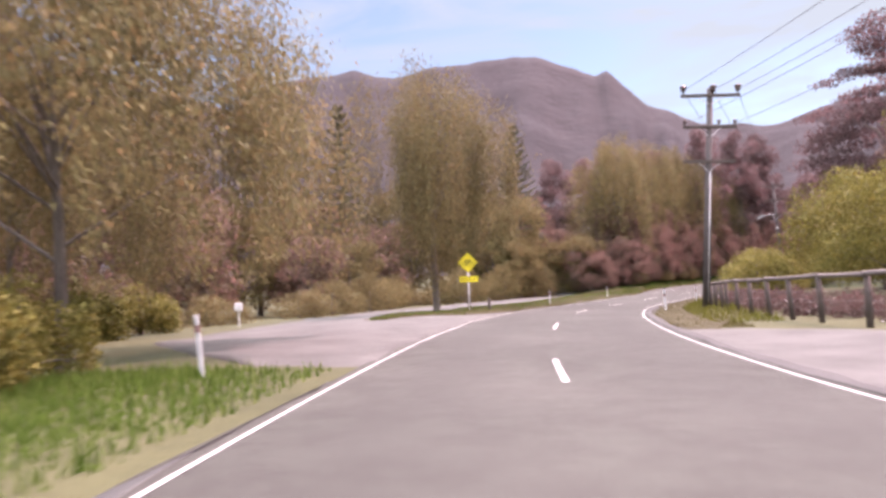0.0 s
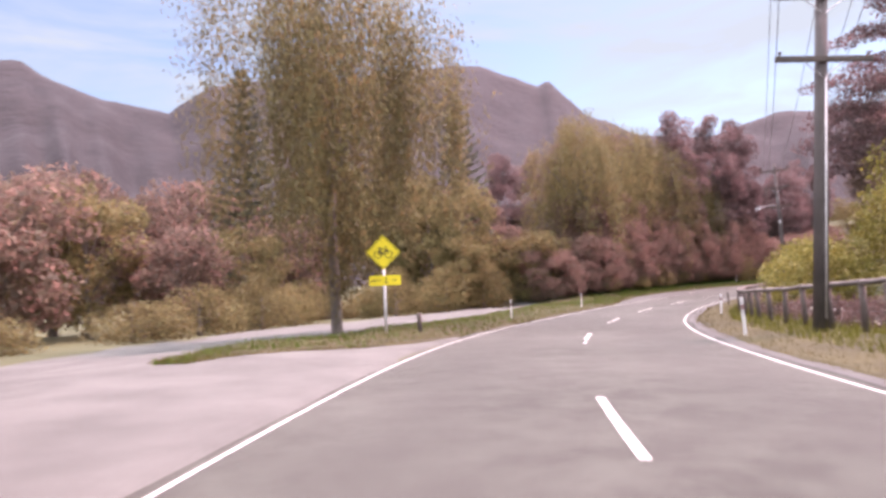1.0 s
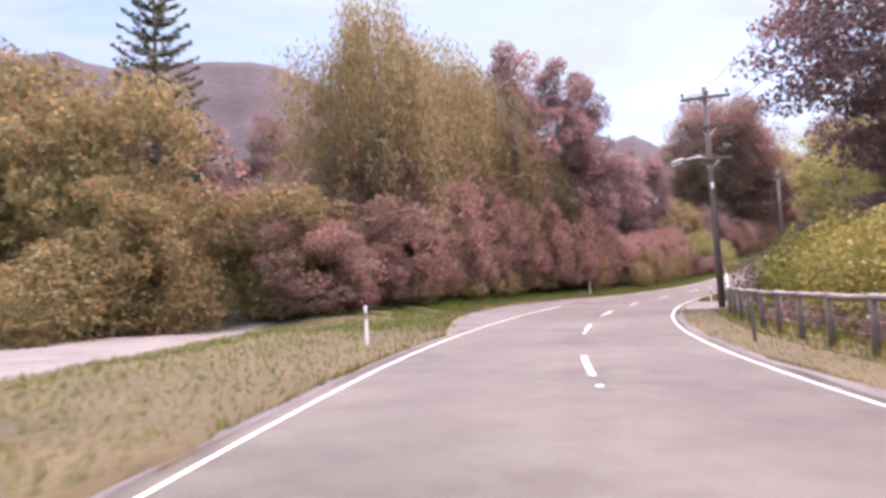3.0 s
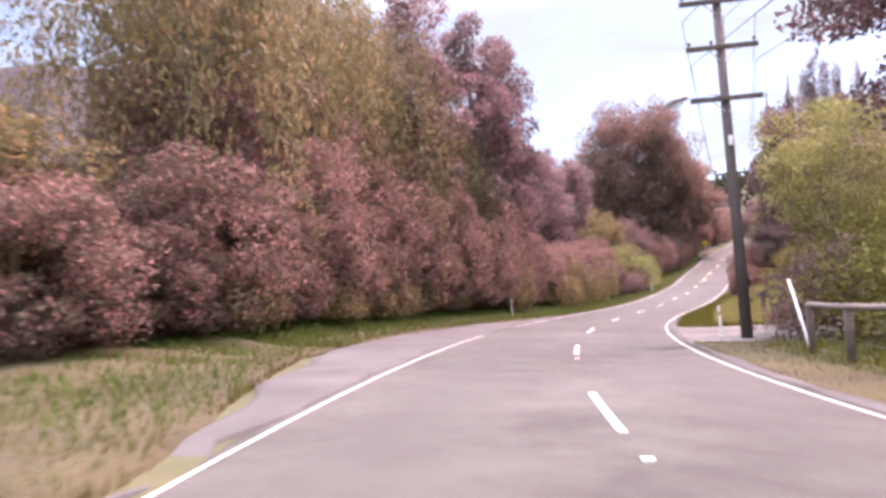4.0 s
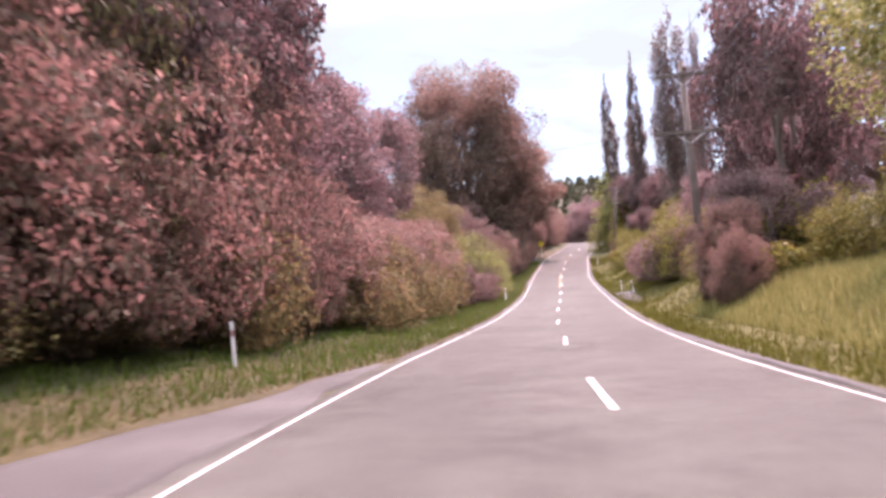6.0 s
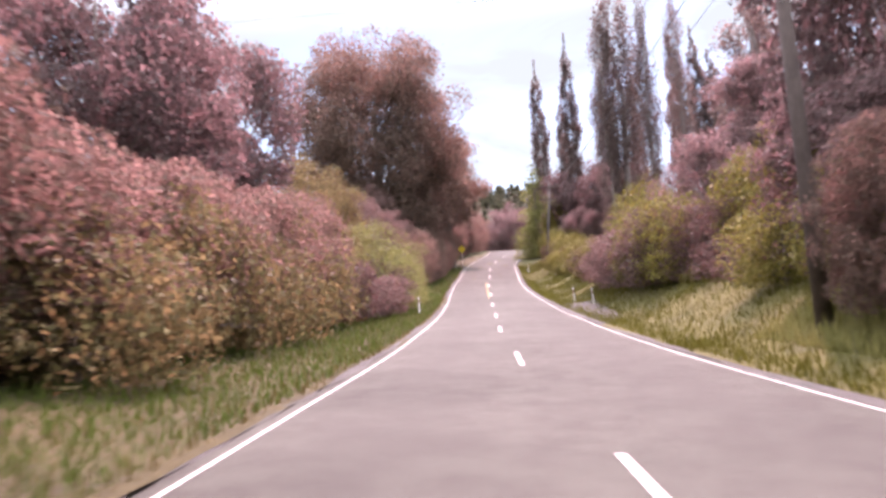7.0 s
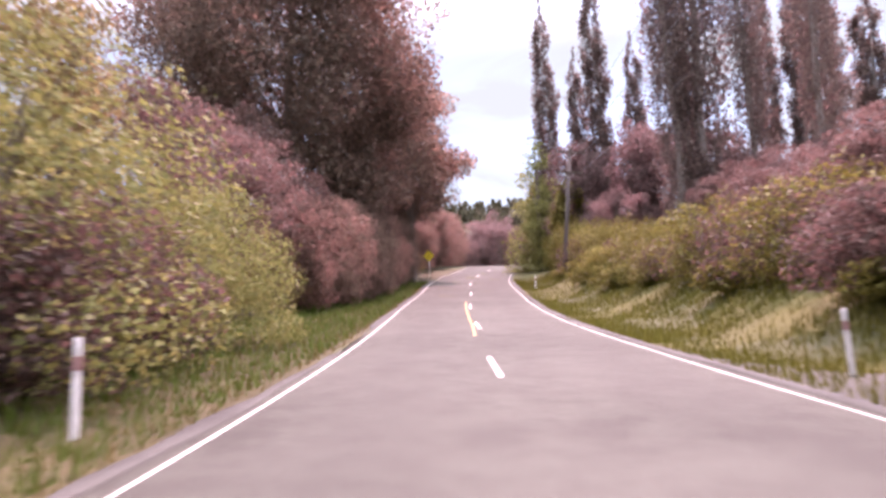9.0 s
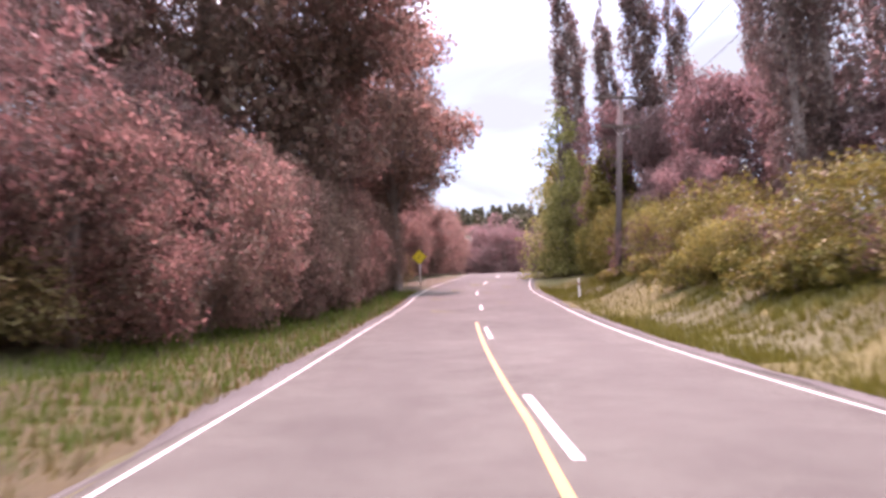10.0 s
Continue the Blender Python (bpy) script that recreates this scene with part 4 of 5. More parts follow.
def fence_run(places, height, label, netting=True, rise=()):
    """Round posts with one heavy top rail, along a list of places."""
    x0, y0 = places[0]
    r = np.random.default_rng(31)
    ob = empty("post_and_rail_fence", pose(x0, y0, gz(x0, y0)), label, "fence")
    org = Vector((x0, y0, gz(x0, y0)))
    base = [Vector((x, y, gz(x, y))) - org for x, y in places]
    for p, up in zip(base, rise):
        p.z += up
    post_bm = bmesh.new()
    add_tube(post_bm, [(0, 0, -0.4), (0, 0, height * 0.5), (0, 0, height - 0.03)], [0.085, 0.08, 0.078], 10)
    me = bpy.data.meshes.new("post")
    post_bm.to_mesh(me)
    post_bm.free()
    me.materials.append(M["dark_wood"])
    me.polygons.foreach_set("use_smooth", [len(p.vertices) == 4 for p in me.polygons])
    for p in base:
        o = new("post", me)
        o.parent = ob
        o.matrix_basis = pose(p.x, p.y, p.z, r.normal(0, 1.2), r.normal(0, 1.2), r.uniform(0, 360))
    for a, b in zip(base, base[1:]):
        bm = bmesh.new()
        d = (b - a).normalized() * 0.06
        z1, z2 = Vector((0, 0, height + 0.02 + r.normal(0, 0.01))), Vector((0, 0, height + 0.02 + r.normal(0, 0.01)))
        add_tube(bm, [a + z1 - d, (a + b) / 2 + (z1 + z2) / 2 + Vector((0, 0, -0.012)), b + z2 + d], [0.07, 0.066, 0.07], 10)
        part("rail", bm, M["wood"], ob, smooth=True)
        if netting:
            for h in (0.18, 0.42, 0.66, 0.88):
                bm = bmesh.new()
                add_tube(bm, [a + Vector((0, 0, h)), b + Vector((0, 0, h))], [0.0025, 0.0025], 4)
                part("fence_wire", bm, M["net"], ob, "thin fence wire")
    return ob


def board_sign(m):
    ob = empty("notice_board", m, "white notice board with two plates on posts", "sign")
    for sx in (-0.45, 0.45):
        bm = bmesh.new()
        add_box(bm, (0.08, 0.08, 2.1), Matrix.Translation((sx, 0, 0.75)), 0.01)
        part("post", bm, M["wood"], ob)
    for z, h in ((1.45, 0.42), (0.85, 0.5)):
        bm = bmesh.new()
        add_box(bm, (1.25, 0.04, h), Matrix.Translation((0, -0.06, z)), 0.01)
        pl = part("plate", bm, M["white"], ob, "white plate")
        bm = bmesh.new()
        for k in range(3):
            add_box(bm, (0.8 - 0.15 * k, 0.006, 0.05), Matrix.Translation((0, -0.084, z + 0.11 - 0.1 * k)))
        part("writing", bm, M["red"] if z > 1 else M["black"], pl, "unreadable lines of writing")
    return ob


def meter_box(m):
    ob = empty("meter_box", m, "small white utility box on a post", "utility box")
    bm = bmesh.new()
    add_box(bm, (0.09, 0.09, 1.3), Matrix.Translation((0, 0, 0.35)), 0.01)
    part("post", bm, M["white"], ob)
    bm = bmesh.new()
    add_box(bm, (0.42, 0.25, 0.45), Matrix.Translation((0, -0.02, 1.15)), 0.03)
    part("box", bm, M["white"], ob)
    bm = bmesh.new()
    add_box(bm, (0.34, 0.02, 0.36), Matrix.Translation((0, -0.15, 1.15)), 0.008)
    part("door", bm, M["white"], ob)
    return ob


def letterbox(m):
    ob = empty("letterbox", m, "grey wooden letterbox on a stout post", "letterbox")
    bm = bmesh.new()
    add_box(bm, (0.2, 0.2, 1.2), Matrix.Translation((0, 0, 0.35)), 0.015)
    part("post", bm, M["wood"], ob)
    bm = bmesh.new()
    add_box(bm, (0.52, 0.38, 0.32), Matrix.Translation((0, 0, 1.1)), 0.015)
    body = part("box", bm, M["wood"], ob)
    bm = bmesh.new()
    for sx in (-1, 1):
        add_box(bm, (0.36, 0.48, 0.025), pose(sx * 0.15, 0, 1.33, 0, sx * 25, 0), 0.006)
    part("roof", bm, M["pole"], ob, "small pitched roof")
    bm = bmesh.new()
    add_box(bm, (0.34, 0.012, 0.05), Matrix.Translation((0, -0.193, 1.16)))
    part("slot", bm, M["black"], body, "dark letter slot")
    return ob


def wooded_hill(cx, cy, rx, ry, h, label):
    """A far hill: a mound of pasture and a stand of small crowns on it."""
    r = np.random.default_rng(77)
    n = 40
    u, w = np.meshgrid(np.linspace(-1, 1, n), np.linspace(-1, 1, n))
    x, y = cx + u * rx, cy + w * ry
    top = np.clip(1 - u ** 2, 0, 1) * np.clip(1 - w ** 2, 0, 1)
    z0 = gz(cx, cy)
    z = z0 - 6 + (h + 6) * top ** 0.7
    me = array_mesh("wooded_hill", np.stack([x.ravel(), y.ravel(), z.ravel()], 1), grid_faces(n, n))
    tagged(finish("wooded_hill", me, M["land"], smooth=True), label, "hill", kind="structure")
    k = 2200
    a, b = r.uniform(-0.97, 0.97, (2, k))
    tz = z0 - 6 + (h + 6) * (np.clip(1 - a ** 2, 0, 1) * np.clip(1 - b ** 2, 0, 1)) ** 0.7
    th = r.uniform(3, 6.5, k)
    per = 42
    t = r.random((k, per))
    ang = r.uniform(0, 2 * np.pi, (k, per))
    rad = (1 - t) ** 0.6 * th[:, None] * 0.28 * r.uniform(0.5, 1.0, (k, per))
    c = np.stack([cx + a[:, None] * rx + np.cos(ang) * rad, cy + b[:, None] * ry + np.sin(ang) * rad, tz[:, None] + t * th[:, None]], -1).reshape(-1, 3)
    o = np.stack([np.cos(ang), np.sin(ang), 0.4 + 0 * ang], -1).reshape(-1, 3)
    me = leaf_mesh("far_forest", c, o, 1.5 * r.uniform(0.6, 1.4, len(c)), 1.4, r)
    tagged(finish("far_forest", me, M["far_leaf"]), "dark forest covering a far hill", "forest", kind="stuff")


# ---------- the place ----------
build_ground()
build_road()
build_paint()
build_mountains()
draped("side_lane", 57, 131, line_fn([57, 81, 83, 89, 100, 115, 131], [-3.38, -3.38, -8.5, -7.9, -8.6, -12.5, -16]),
       line_fn([57, 60, 66, 74, 80, 95, 110, 131], [-5.0, -8.0, -13, -14.6, -16, -21, -18.4, -17.4]), M["gravel"], 0.06, "pale gravel side lane leaving the road", "lane", 9, 3, 0.05)
draped("driveway", 46, 66, line_fn([46, 66], [3.22, 3.22]), line_fn([46, 52, 60, 64, 66], [12, 12, 9, 6, 4.0]), M["gravel"], 0.05, "pale gravel driveway apron beside the road", "driveway", 7, 4)
draped("driveway", 127.5, 138, line_fn([127, 138], [3.22, 3.22]), line_fn([127, 129, 132, 136, 138], [4.0, 6.2, 10, 10, 5]), M["gravel"], 0.05, "pale gravel driveway entrance between the verges", "driveway", 7, 5)
draped("layby", 112, 150, line_fn([112, 150], [-3.38, -3.38]), line_fn([112, 122, 134, 144, 150], [-3.9, -6.0, -6.2, -4.6, -4.0]), M["shingle"], 0.05, "strip of dark gravel shoulder along the road", "shoulder", 4, 6, 0.12)
draped("shoulder", 2, 300, line_fn([0, 300], [3.22, 3.22]), line_fn([0, 176, 180, 190, 195, 300], [3.55, 3.5, 4.9, 5.4, 3.5, 3.5]), M["shingle"], 0.06, "narrow crumbling gravel shoulder", "shoulder", 3, 8, 0.05)
draped("shoulder", 2, 56, line_fn([0, 300], [-3.38, -3.38]), line_fn([0, 300], [-3.6, -3.6]), M["shingle"], 0.06, "narrow crumbling gravel shoulder", "shoulder", 3, 9, 0.05)
draped("shoulder", 80, 112, line_fn([0, 300], [-3.38, -3.38]), line_fn([0, 300], [-3.6, -3.6]), M["shingle"], 0.06, "narrow crumbling gravel shoulder", "shoulder", 3, 9, 0.05)
draped("shoulder", 149, 300, line_fn([0, 300], [-3.38, -3.38]), line_fn([0, 300], [-3.6, -3.6]), M["shingle"], 0.06, "narrow crumbling gravel shoulder", "shoulder", 3, 9, 0.05)


def band(s0, s1, d0, d1, power=1.0):
    def f(r, n):
        return r.uniform(s0, s1, n), d0 + (d1 - d0) * r.random(n) ** power
    return f


WEDGE_IN = line_fn([73.5, 75.3, 76.9, 78.4, 82, 111, 122, 126], [-8.0, -7.0, -5.0, -4.4, -3.52, -3.52, -6.0, -6.1])
WEDGE_OUT = line_fn([73.5, 78.4, 84.5, 89, 101, 126], [-8.3, -9.3, -9.0, -8.3, -9.0, -12.6])
draped("verge", 73.5, 126, WEDGE_IN, WEDGE_OUT, M["patchy"], 0.10, "short patchy dry and green verge grass", "verge", 8, 14, 0.1)
draped("verge", 126, 262, line_fn([126, 134, 144, 150, 262], [-6.0, -6.15, -4.6, -3.52, -3.5]), line_fn([126, 262], [-7.5, -6.5]), M["patchy"], 0.05, "short green mown verge below the trees", "verge", 5, 15, 0.08)
draped("verge", 65, 128, line_fn([65, 128], [3.45, 3.45]), line_fn([65, 72, 78, 100, 128], [4.2, 6.6, 6.6, 5.6, 5.6]), M["dry"], 0.05, "short dry verge beside the fence", "verge", 5, 16, 0.07)
draped("verge", 137.5, 262, line_fn([137, 176, 180, 190, 195, 262], [3.42, 3.42, 4.9, 5.4, 3.45, 3.42]), line_fn([137, 141, 160, 168, 200, 262], [8.0, 13.5, 13.5, 8.5, 7.0, 7.0]), M["olive"], 0.05, "yellow-green grassy verge below the shrubs", "verge", 14, 17, 0.08)


def wedge(s0, s1, power=1.0):
    """Between the road and the lane."""
    def f(r, n):
        s, u = r.uniform(s0, s1, n), r.random(n)
        a, b = np.array([WEDGE_IN(v) for v in s]), np.array([WEDGE_OUT(v) for v in s])
        return s, a + (b - a) * u ** power
    return f


# straw blades: some dry grass, some windscreen haze painted onto green verge
blades("grass", wedge(74, 126, 1.1), 110000, M["dry_grass"], "short partly dry verge grass, haze put into its straw colour", (0.06, 0.20), 0.016, 1)
blades("grass", wedge(74, 128, 0.7), 46000, M["green_grass"], "green grass on the verge by the lane", (0.07, 0.22), 0.024, 2)


def under_trees(s0, s1, skip, reach, power=1.0):
    """Beyond the gravel on the outside of the bend."""
    def f(r, n):
        s = r.uniform(s0, s1, n)
        a = np.interp(s, [112, 122, 134, 144, 150], [3.7, 6.1, 6.3, 4.7, 3.6]) + skip
        return s, -(a + reach * r.random(n) ** power)
    return f


# tan blades here also carry the windscreen haze in their colour
blades("grass", under_trees(112, 240, 0.0, 2.6, 1.2), 48000, M["dry_grass"], "partly dry grass fringing the road under the trees, haze in its tan", (0.05, 0.22), 0.016, 3)
blades("grass", under_trees(112, 240, 0.1, 4.2), 84000, M["green_grass"], "green grass under the hedge", (0.08, 0.3), 0.018, 4)
blades("grass", band(66, 128, 3.42, 5.6), 60000, M["dry_grass"], "short dry grass beside the fence", (0.03, 0.12), 0.014, 5)
blades("grass", band(68, 126, 4.8, 7.0), 9000, M["grass"], "taller grass along the fence foot", (0.10, 0.35), 0.018, 6)
blades("grass", band(137, 240, 3.48, 7.8, 1.2), 120000, M["grass"], "olive verge grass below the shrubs", (0.07, 0.30), 0.017, 7)
# grass brightened by colour to make up for the unlit slope
blades("grass", band(138, 166, 5.0, 14.0), 90000, M["lit_grass"], "tall yellow-green grass on the slope past the driveway", (0.18, 0.45), 0.02, 11)
blades("grass", band(40, 57, -3.9, -12.0, 0.8), 34000, M["green_grass"], "green grass bank beside the marker post", (0.08, 0.25), 0.018, 8)

# --- posts and signs ---
mp = marker_post()
mk = [(56.2, -5.9), (95.0, -5.1), (107.9, -4.75), (148.3, -6.6), (188.4, -4.45), (80.0, 4.0), (97.6, 4.5), (130.8, 4.6),
      (191.9, 4.5), (188.2, 5.0), (229.1, 4.3)]
first = True
for s, d in mk:
    p = on_road(s, d)
    m = pose(p.x, p.y, gz(p.x, p.y), random.gauss(0, 1.5), random.gauss(0, 2.0), heading(s))
    if first:
        mp.matrix_basis, first = m, False
    else:
        copy_thing(mp, m)

bm = bmesh.new()
add_box(bm, (0.09, 0.05, 1.15), Matrix.Translation((0, 0, 0.275)), 0.01)
dp = link_mesh("marker_post", bm, M["dark_wood"])
x, y = xy(109.5, 4.2)
dp.matrix_basis = pose(x, y, gz(x, y), 1, -2, heading(109.5))
tagged(dp, "short dark weathered marker post by the road edge", "marker post", "roadside marker posts")

warning_sign(pose(1.28, 39.44, gz(1.28, 39.44), 0, 1.5, -6), True, True, 0.82, 2.76, "yellow diamond bicycle sign with distance plate on white post")
warning_sign(pose(125.46, 149.6, gz(125.46, 149.6), 0, 0, -55), False, False, 0.78, 2.05, "yellow diamond bend warning sign on a post")
board_sign(pose(-16.3, 80.5, gz(-16.3, 80.5), 0, 0, 12))
meter_box(pose(-11.3, 38.4, gz(-11.3, 38.4), 0, 0, 15))
x, y = xy(143.6, 7.2)
letterbox(pose(x, y, gz(x, y), 0, 0, -38) @ Matrix.Diagonal((0.78, 0.78, 0.78, 1)))

bm = bmesh.new()
add_tube(bm, [(0, 0, -0.3), (0, 0, 0.35), (0.01, 0, 0.68), (0.01, 0, 0.72)], [0.085, 0.08, 0.078, 0.05], 10)
x, y = xy(83.2, -5.4)
wp = link_mesh("bollard", bm, M["dark_wood"], smooth=True)
wp.matrix_basis = pose(x, y, gz(x, y), 2, -3, 0)
tagged(wp, "short dark wooden bollard on the grass verge", "bollard")

# --- power poles and lines ---
P1 = pose(12.05, 32.87, gz(12.05, 32.87), 0, 5.6, -12)
power_pole(P1, 10.35, [(9.98, 1.32, (-1.22, 0.12, 1.2), 1.65), (8.5, 1.2, (-1.12, 0.4, 1.1), 1.0), (6.88, 1.16, (-1.05, 1.05), 0.5)],
           "tall weathered wooden power pole with crossarms beside a fence", cable=True, r0=0.185)
P2 = pose(34.9, 72.9, gz(34.9, 72.9), 0.5, -0.5, -38)
power_pole(P2, 10.9, [(10.35, 1.15, (-1.05, 0.1, 1.0), 1.0), (8.9, 1.05, (-0.95, -0.3, 0.95), 0.6), (7.3, 1.05, (), 0.5)],
           "leaning wooden power pole carrying a street lamp", lamp=True)
P3 = pose(61.6, 93.6, 0.15, 0, 0, -50)
power_pole(P3, 10.2, [(9.6, 1.1, (-1.0, 0.1, 1.0), 1.0), (7.2, 1.4, (-1.3, 1.2), 0.7)], "dark wooden power pole half hidden in trees", timber="dark_wood")
P4 = pose(117.9, 131.9, 5.85, 0, 6.5, -56)
power_pole(P4, 10.2, [(9.7, 1.1, (-1.0, 0.1, 1.0), 0.9), (8.2, 0.95, (-0.9, 0.9), 0.6)], "grey wooden power pole on the bank above the road")
P0 = pose(14.5, -22.0, gz(14.5, -22.0), 0, 0, -2)
power_pole(P0, 10.2, [(9.75, 1.2, (-1.1, 0.12, 1.05), 1.15), (8.3, 1.05, (-0.98, 0.35, 0.98), 0.7)], "wooden power pole behind the bend")
for a, b in ((P0, P1), (P1, P2), (P2, P3), (P3, P4)):
    for h, o in ((9.8, -1.1), (9.8, 0.12), (9.8, 1.05), (8.4, -0.95), (8.4, 0.95)):
        ends = [m @ Vector((o * 1.12, -0.17, h + (0.42 if h > 9 else 0.24))) if m is P1 else m @ Vector((o, -0.17, h)) for m in (a, b)]
        wire(ends[0], ends[1], 0.7, "thin dark overhead power line")
wire(P3 @ Vector((-1.3, -0.17, 7.4)), (44.5, 107.7, 5.6), 0.25, "pale service line crossing above the road", 0.006)
# a service line over the road, pale against the trees
wire((28.5, 97.0, 7.5), P2 @ Vector((-0.9, -0.17, 7.3)), 0.5, "pale service line crossing above the road", 0.008)

# --- fence along the inside of the bend ---
fs = np.concatenate([np.arange(57, 78, 2.3), np.arange(79, 125, 2.2)])
fd = np.interp(fs, [57, 66, 78, 90, 100, 124], [9.0, 7.4, 6.5, 5.7, 5.3, 5.3])
fence_run([xy(s, d) for s, d in zip(fs, fd)], 1.08, "weathered post-and-rail fence with wire following the bend", rise=np.interp(fs, [57, 66, 80, 95], [0.30, 0.22, 0.1, 0.0]))
bm = bmesh.new()
add_tube(bm, [(-0.1, -0.12, -0.2), (0.38, 0.44, 0.8), (0.82, 0.96, 1.7)], [0.03, 0.03, 0.03], 8)
lp = link_mesh("leaning_rod", bm, M["white"], smooth=True)
x, y = xy(123.1, 5.3)
lp.matrix_basis = pose(x, y, gz(x, y))
tagged(lp, "white rod leaning at the end of the fence", "rod")

# --- trees and shrubs: the first of each kind, then its repeats ---
def plant_out(make, places):
    """places: (x, y, turn, width, height) with the sizes as factors of the first."""
    for i, (x, y, t, w, h) in enumerate(places):
        if i == 0:
            set_at(make, x, y, t, w, tall=h)
        else:
            copy_at(make, x, y, t, w, tall=h)


sd = xy


# beyond the side lane
birch = set_at(tree_willow(11, 13, 6.2, "birch with fine hanging light leaves by the roadside", 120000, 0.14, 0.15, 2.2, "willow", 420, "bark", clumps=84), -8.6, 15.8)
copy_at(birch, -16, 26, 120, 0.95)
set_at(tree_willow(12, 17.2, 5.0, "tall willow with hanging foliage over the lane", 66000, 0.17, 0.22, 0.7, "willow", 620, dome=0.20, long=2.3, clumps=42, skirt=5.6), -0.6, 43.4)
plant_out(tree_round(13, 11.0, 4.8, 0.3, "willow", "olive rounded broadleaf tree beyond the lane", 10500, 0.31, 0.25, 60),
          [(14.8, 80.0, 10, 0.8, 0.6), (3.0, 84, 70, 0.9, 1.32), (-10, 74, 150, 0.8, 0.75), (-19, 66, 200, 1.0, 1.0), (-27, 55, 20, 1.0, 0.9), (4.0, 95, 310, 1.25, 1.3),
           (-4, 90, 250, 1.2, 1.5), (-26, 72, 90, 1.2, 1.15), (8.0, 76.5, 200, 0.6, 0.6), (8.6, 80.0, 33, 0.75, 1.12), (5.6, 80.5, 120, 0.75, 1.0)])
plant_out(tree_round(14, 11, 5.0, 0.2, "broad", "dense dark broadleaf tree behind the lane", 9000, 0.37, 0.3, 60),
          [(-13, 66, 0, 0.8, 0.75), (-22, 60, 50, 1.1, 1.1), (-8, 84, 30, 1.0, 1.0), (-18, 96, 80, 1.5, 1.6), (9, 100, 10, 1.3, 1.35), (-22, 42, 0, 1.0, 1.0), (-24, 30, 70, 1.1, 1.1),
           (-33, 50, 20, 1.4, 1.4), (-30, 85, 10, 1.5, 1.6), (-20, 76, 45, 1.0, 1.2), (16, 92, 60, 1.0, 0.75)])
set_at(tree_norfolk(15, 25.5, 5.0, "tall dense symmetrical norfolk pine standing among other trees", full=2.1), -12.0, 87.3)
set_at(tree_norfolk(44, 20.9, 4.1, "norfolk pine with an open spire against the sky"), 9.6, 86.6)
under = shrub(33, 3.4, 2.4, "rambling undergrowth shrub at the foot of the trees", "willow", 7500, 0.13, n=38)
plant_out(under, [(x, y, i * 61, w, h) for i, (x, y, w, h) in enumerate(
    [(*sd(118 + 4.2 * k, -9.6 + 0.5 * math.sin(k * 2.1)), 0.9, 0.75 + 0.25 * math.sin(k * 1.7)) for k in range(2, 31)]
    + [(*sd(66 + 5.5 * k, -22.5 - 3.0 * math.sin(k * 0.9) - (3 if 4 < k < 9 else 0)), 1.15, 0.9 + 0.3 * math.sin(k * 1.3)) for k in range(12)]
    + [(*sd(152, -7.9), 0.9, 1.2), (*sd(161, -7.6), 1.0, 1.0), (*sd(166, -8.0), 1.1, 1.3), (*sd(170.5, -7.7), 0.9, 1.1), (*sd(175, -8.2), 1.2, 1.5), (*sd(179.5, -8.0), 1.1, 1.2), (*sd(184, -9.0), 1.3, 1.6), (*sd(234, -8.2), 1.1, 1.2), (*sd(239.5, -7.4), 1.0, 1.15), (*sd(244.5, -7.6), 1.0, 1.2), (*sd(250, -8.0), 1.0, 1.2), (*sd(109, -20), 1.2, 1.3), (*sd(113, -18), 1.2, 1.2), (*sd(117, -17), 1.2, 1.3), (*sd(121, -14.5), 1.1, 1.1), (*sd(124.5, -12.5), 1.0, 1.0), (-6, 78, 1.2, 1.2), (0, 79, 1.1, 0.9), (5, 81, 1.1, 1.0), (10, 82, 1.1, 1.1), (-12, 70, 1.2, 1.1)])])

# wall of trees on the outside of the bend
plant_out(tree_willow(16, 17.5, 5.6, "tall hanging willow in the roadside wall of trees", 30000, 0.23, 0.4, 0.4, "willow", 340, clumps=64),
          [(*sd(129.0, -13.5), 80, 1.0, 1.13), (*sd(135, -13.0), 160, 0.9, 1.13), (*sd(141.5, -12.5), 230, 0.9, 1.1), (*sd(148, -12.8), 300, 0.9, 1.02),
           (*sd(140, -21), 30, 1.0, 1.0), (*sd(146, -20), 110, 1.0, 1.05)])
# bramble leaves here: shade put into the colour of sunlit trees
plant_out(tree_round(17, 12.0, 4.0, 0.0, "bramble", "dense roadside tree, shade put into its leaves, foliage to the ground", 26000, 0.18, 0.25, 90, 0.25),
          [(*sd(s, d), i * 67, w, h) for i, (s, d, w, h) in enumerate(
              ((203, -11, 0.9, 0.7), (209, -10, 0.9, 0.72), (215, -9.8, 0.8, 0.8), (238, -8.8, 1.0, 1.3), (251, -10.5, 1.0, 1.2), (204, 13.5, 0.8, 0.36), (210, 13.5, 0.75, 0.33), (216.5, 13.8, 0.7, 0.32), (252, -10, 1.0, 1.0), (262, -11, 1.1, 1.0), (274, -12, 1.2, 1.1)))])
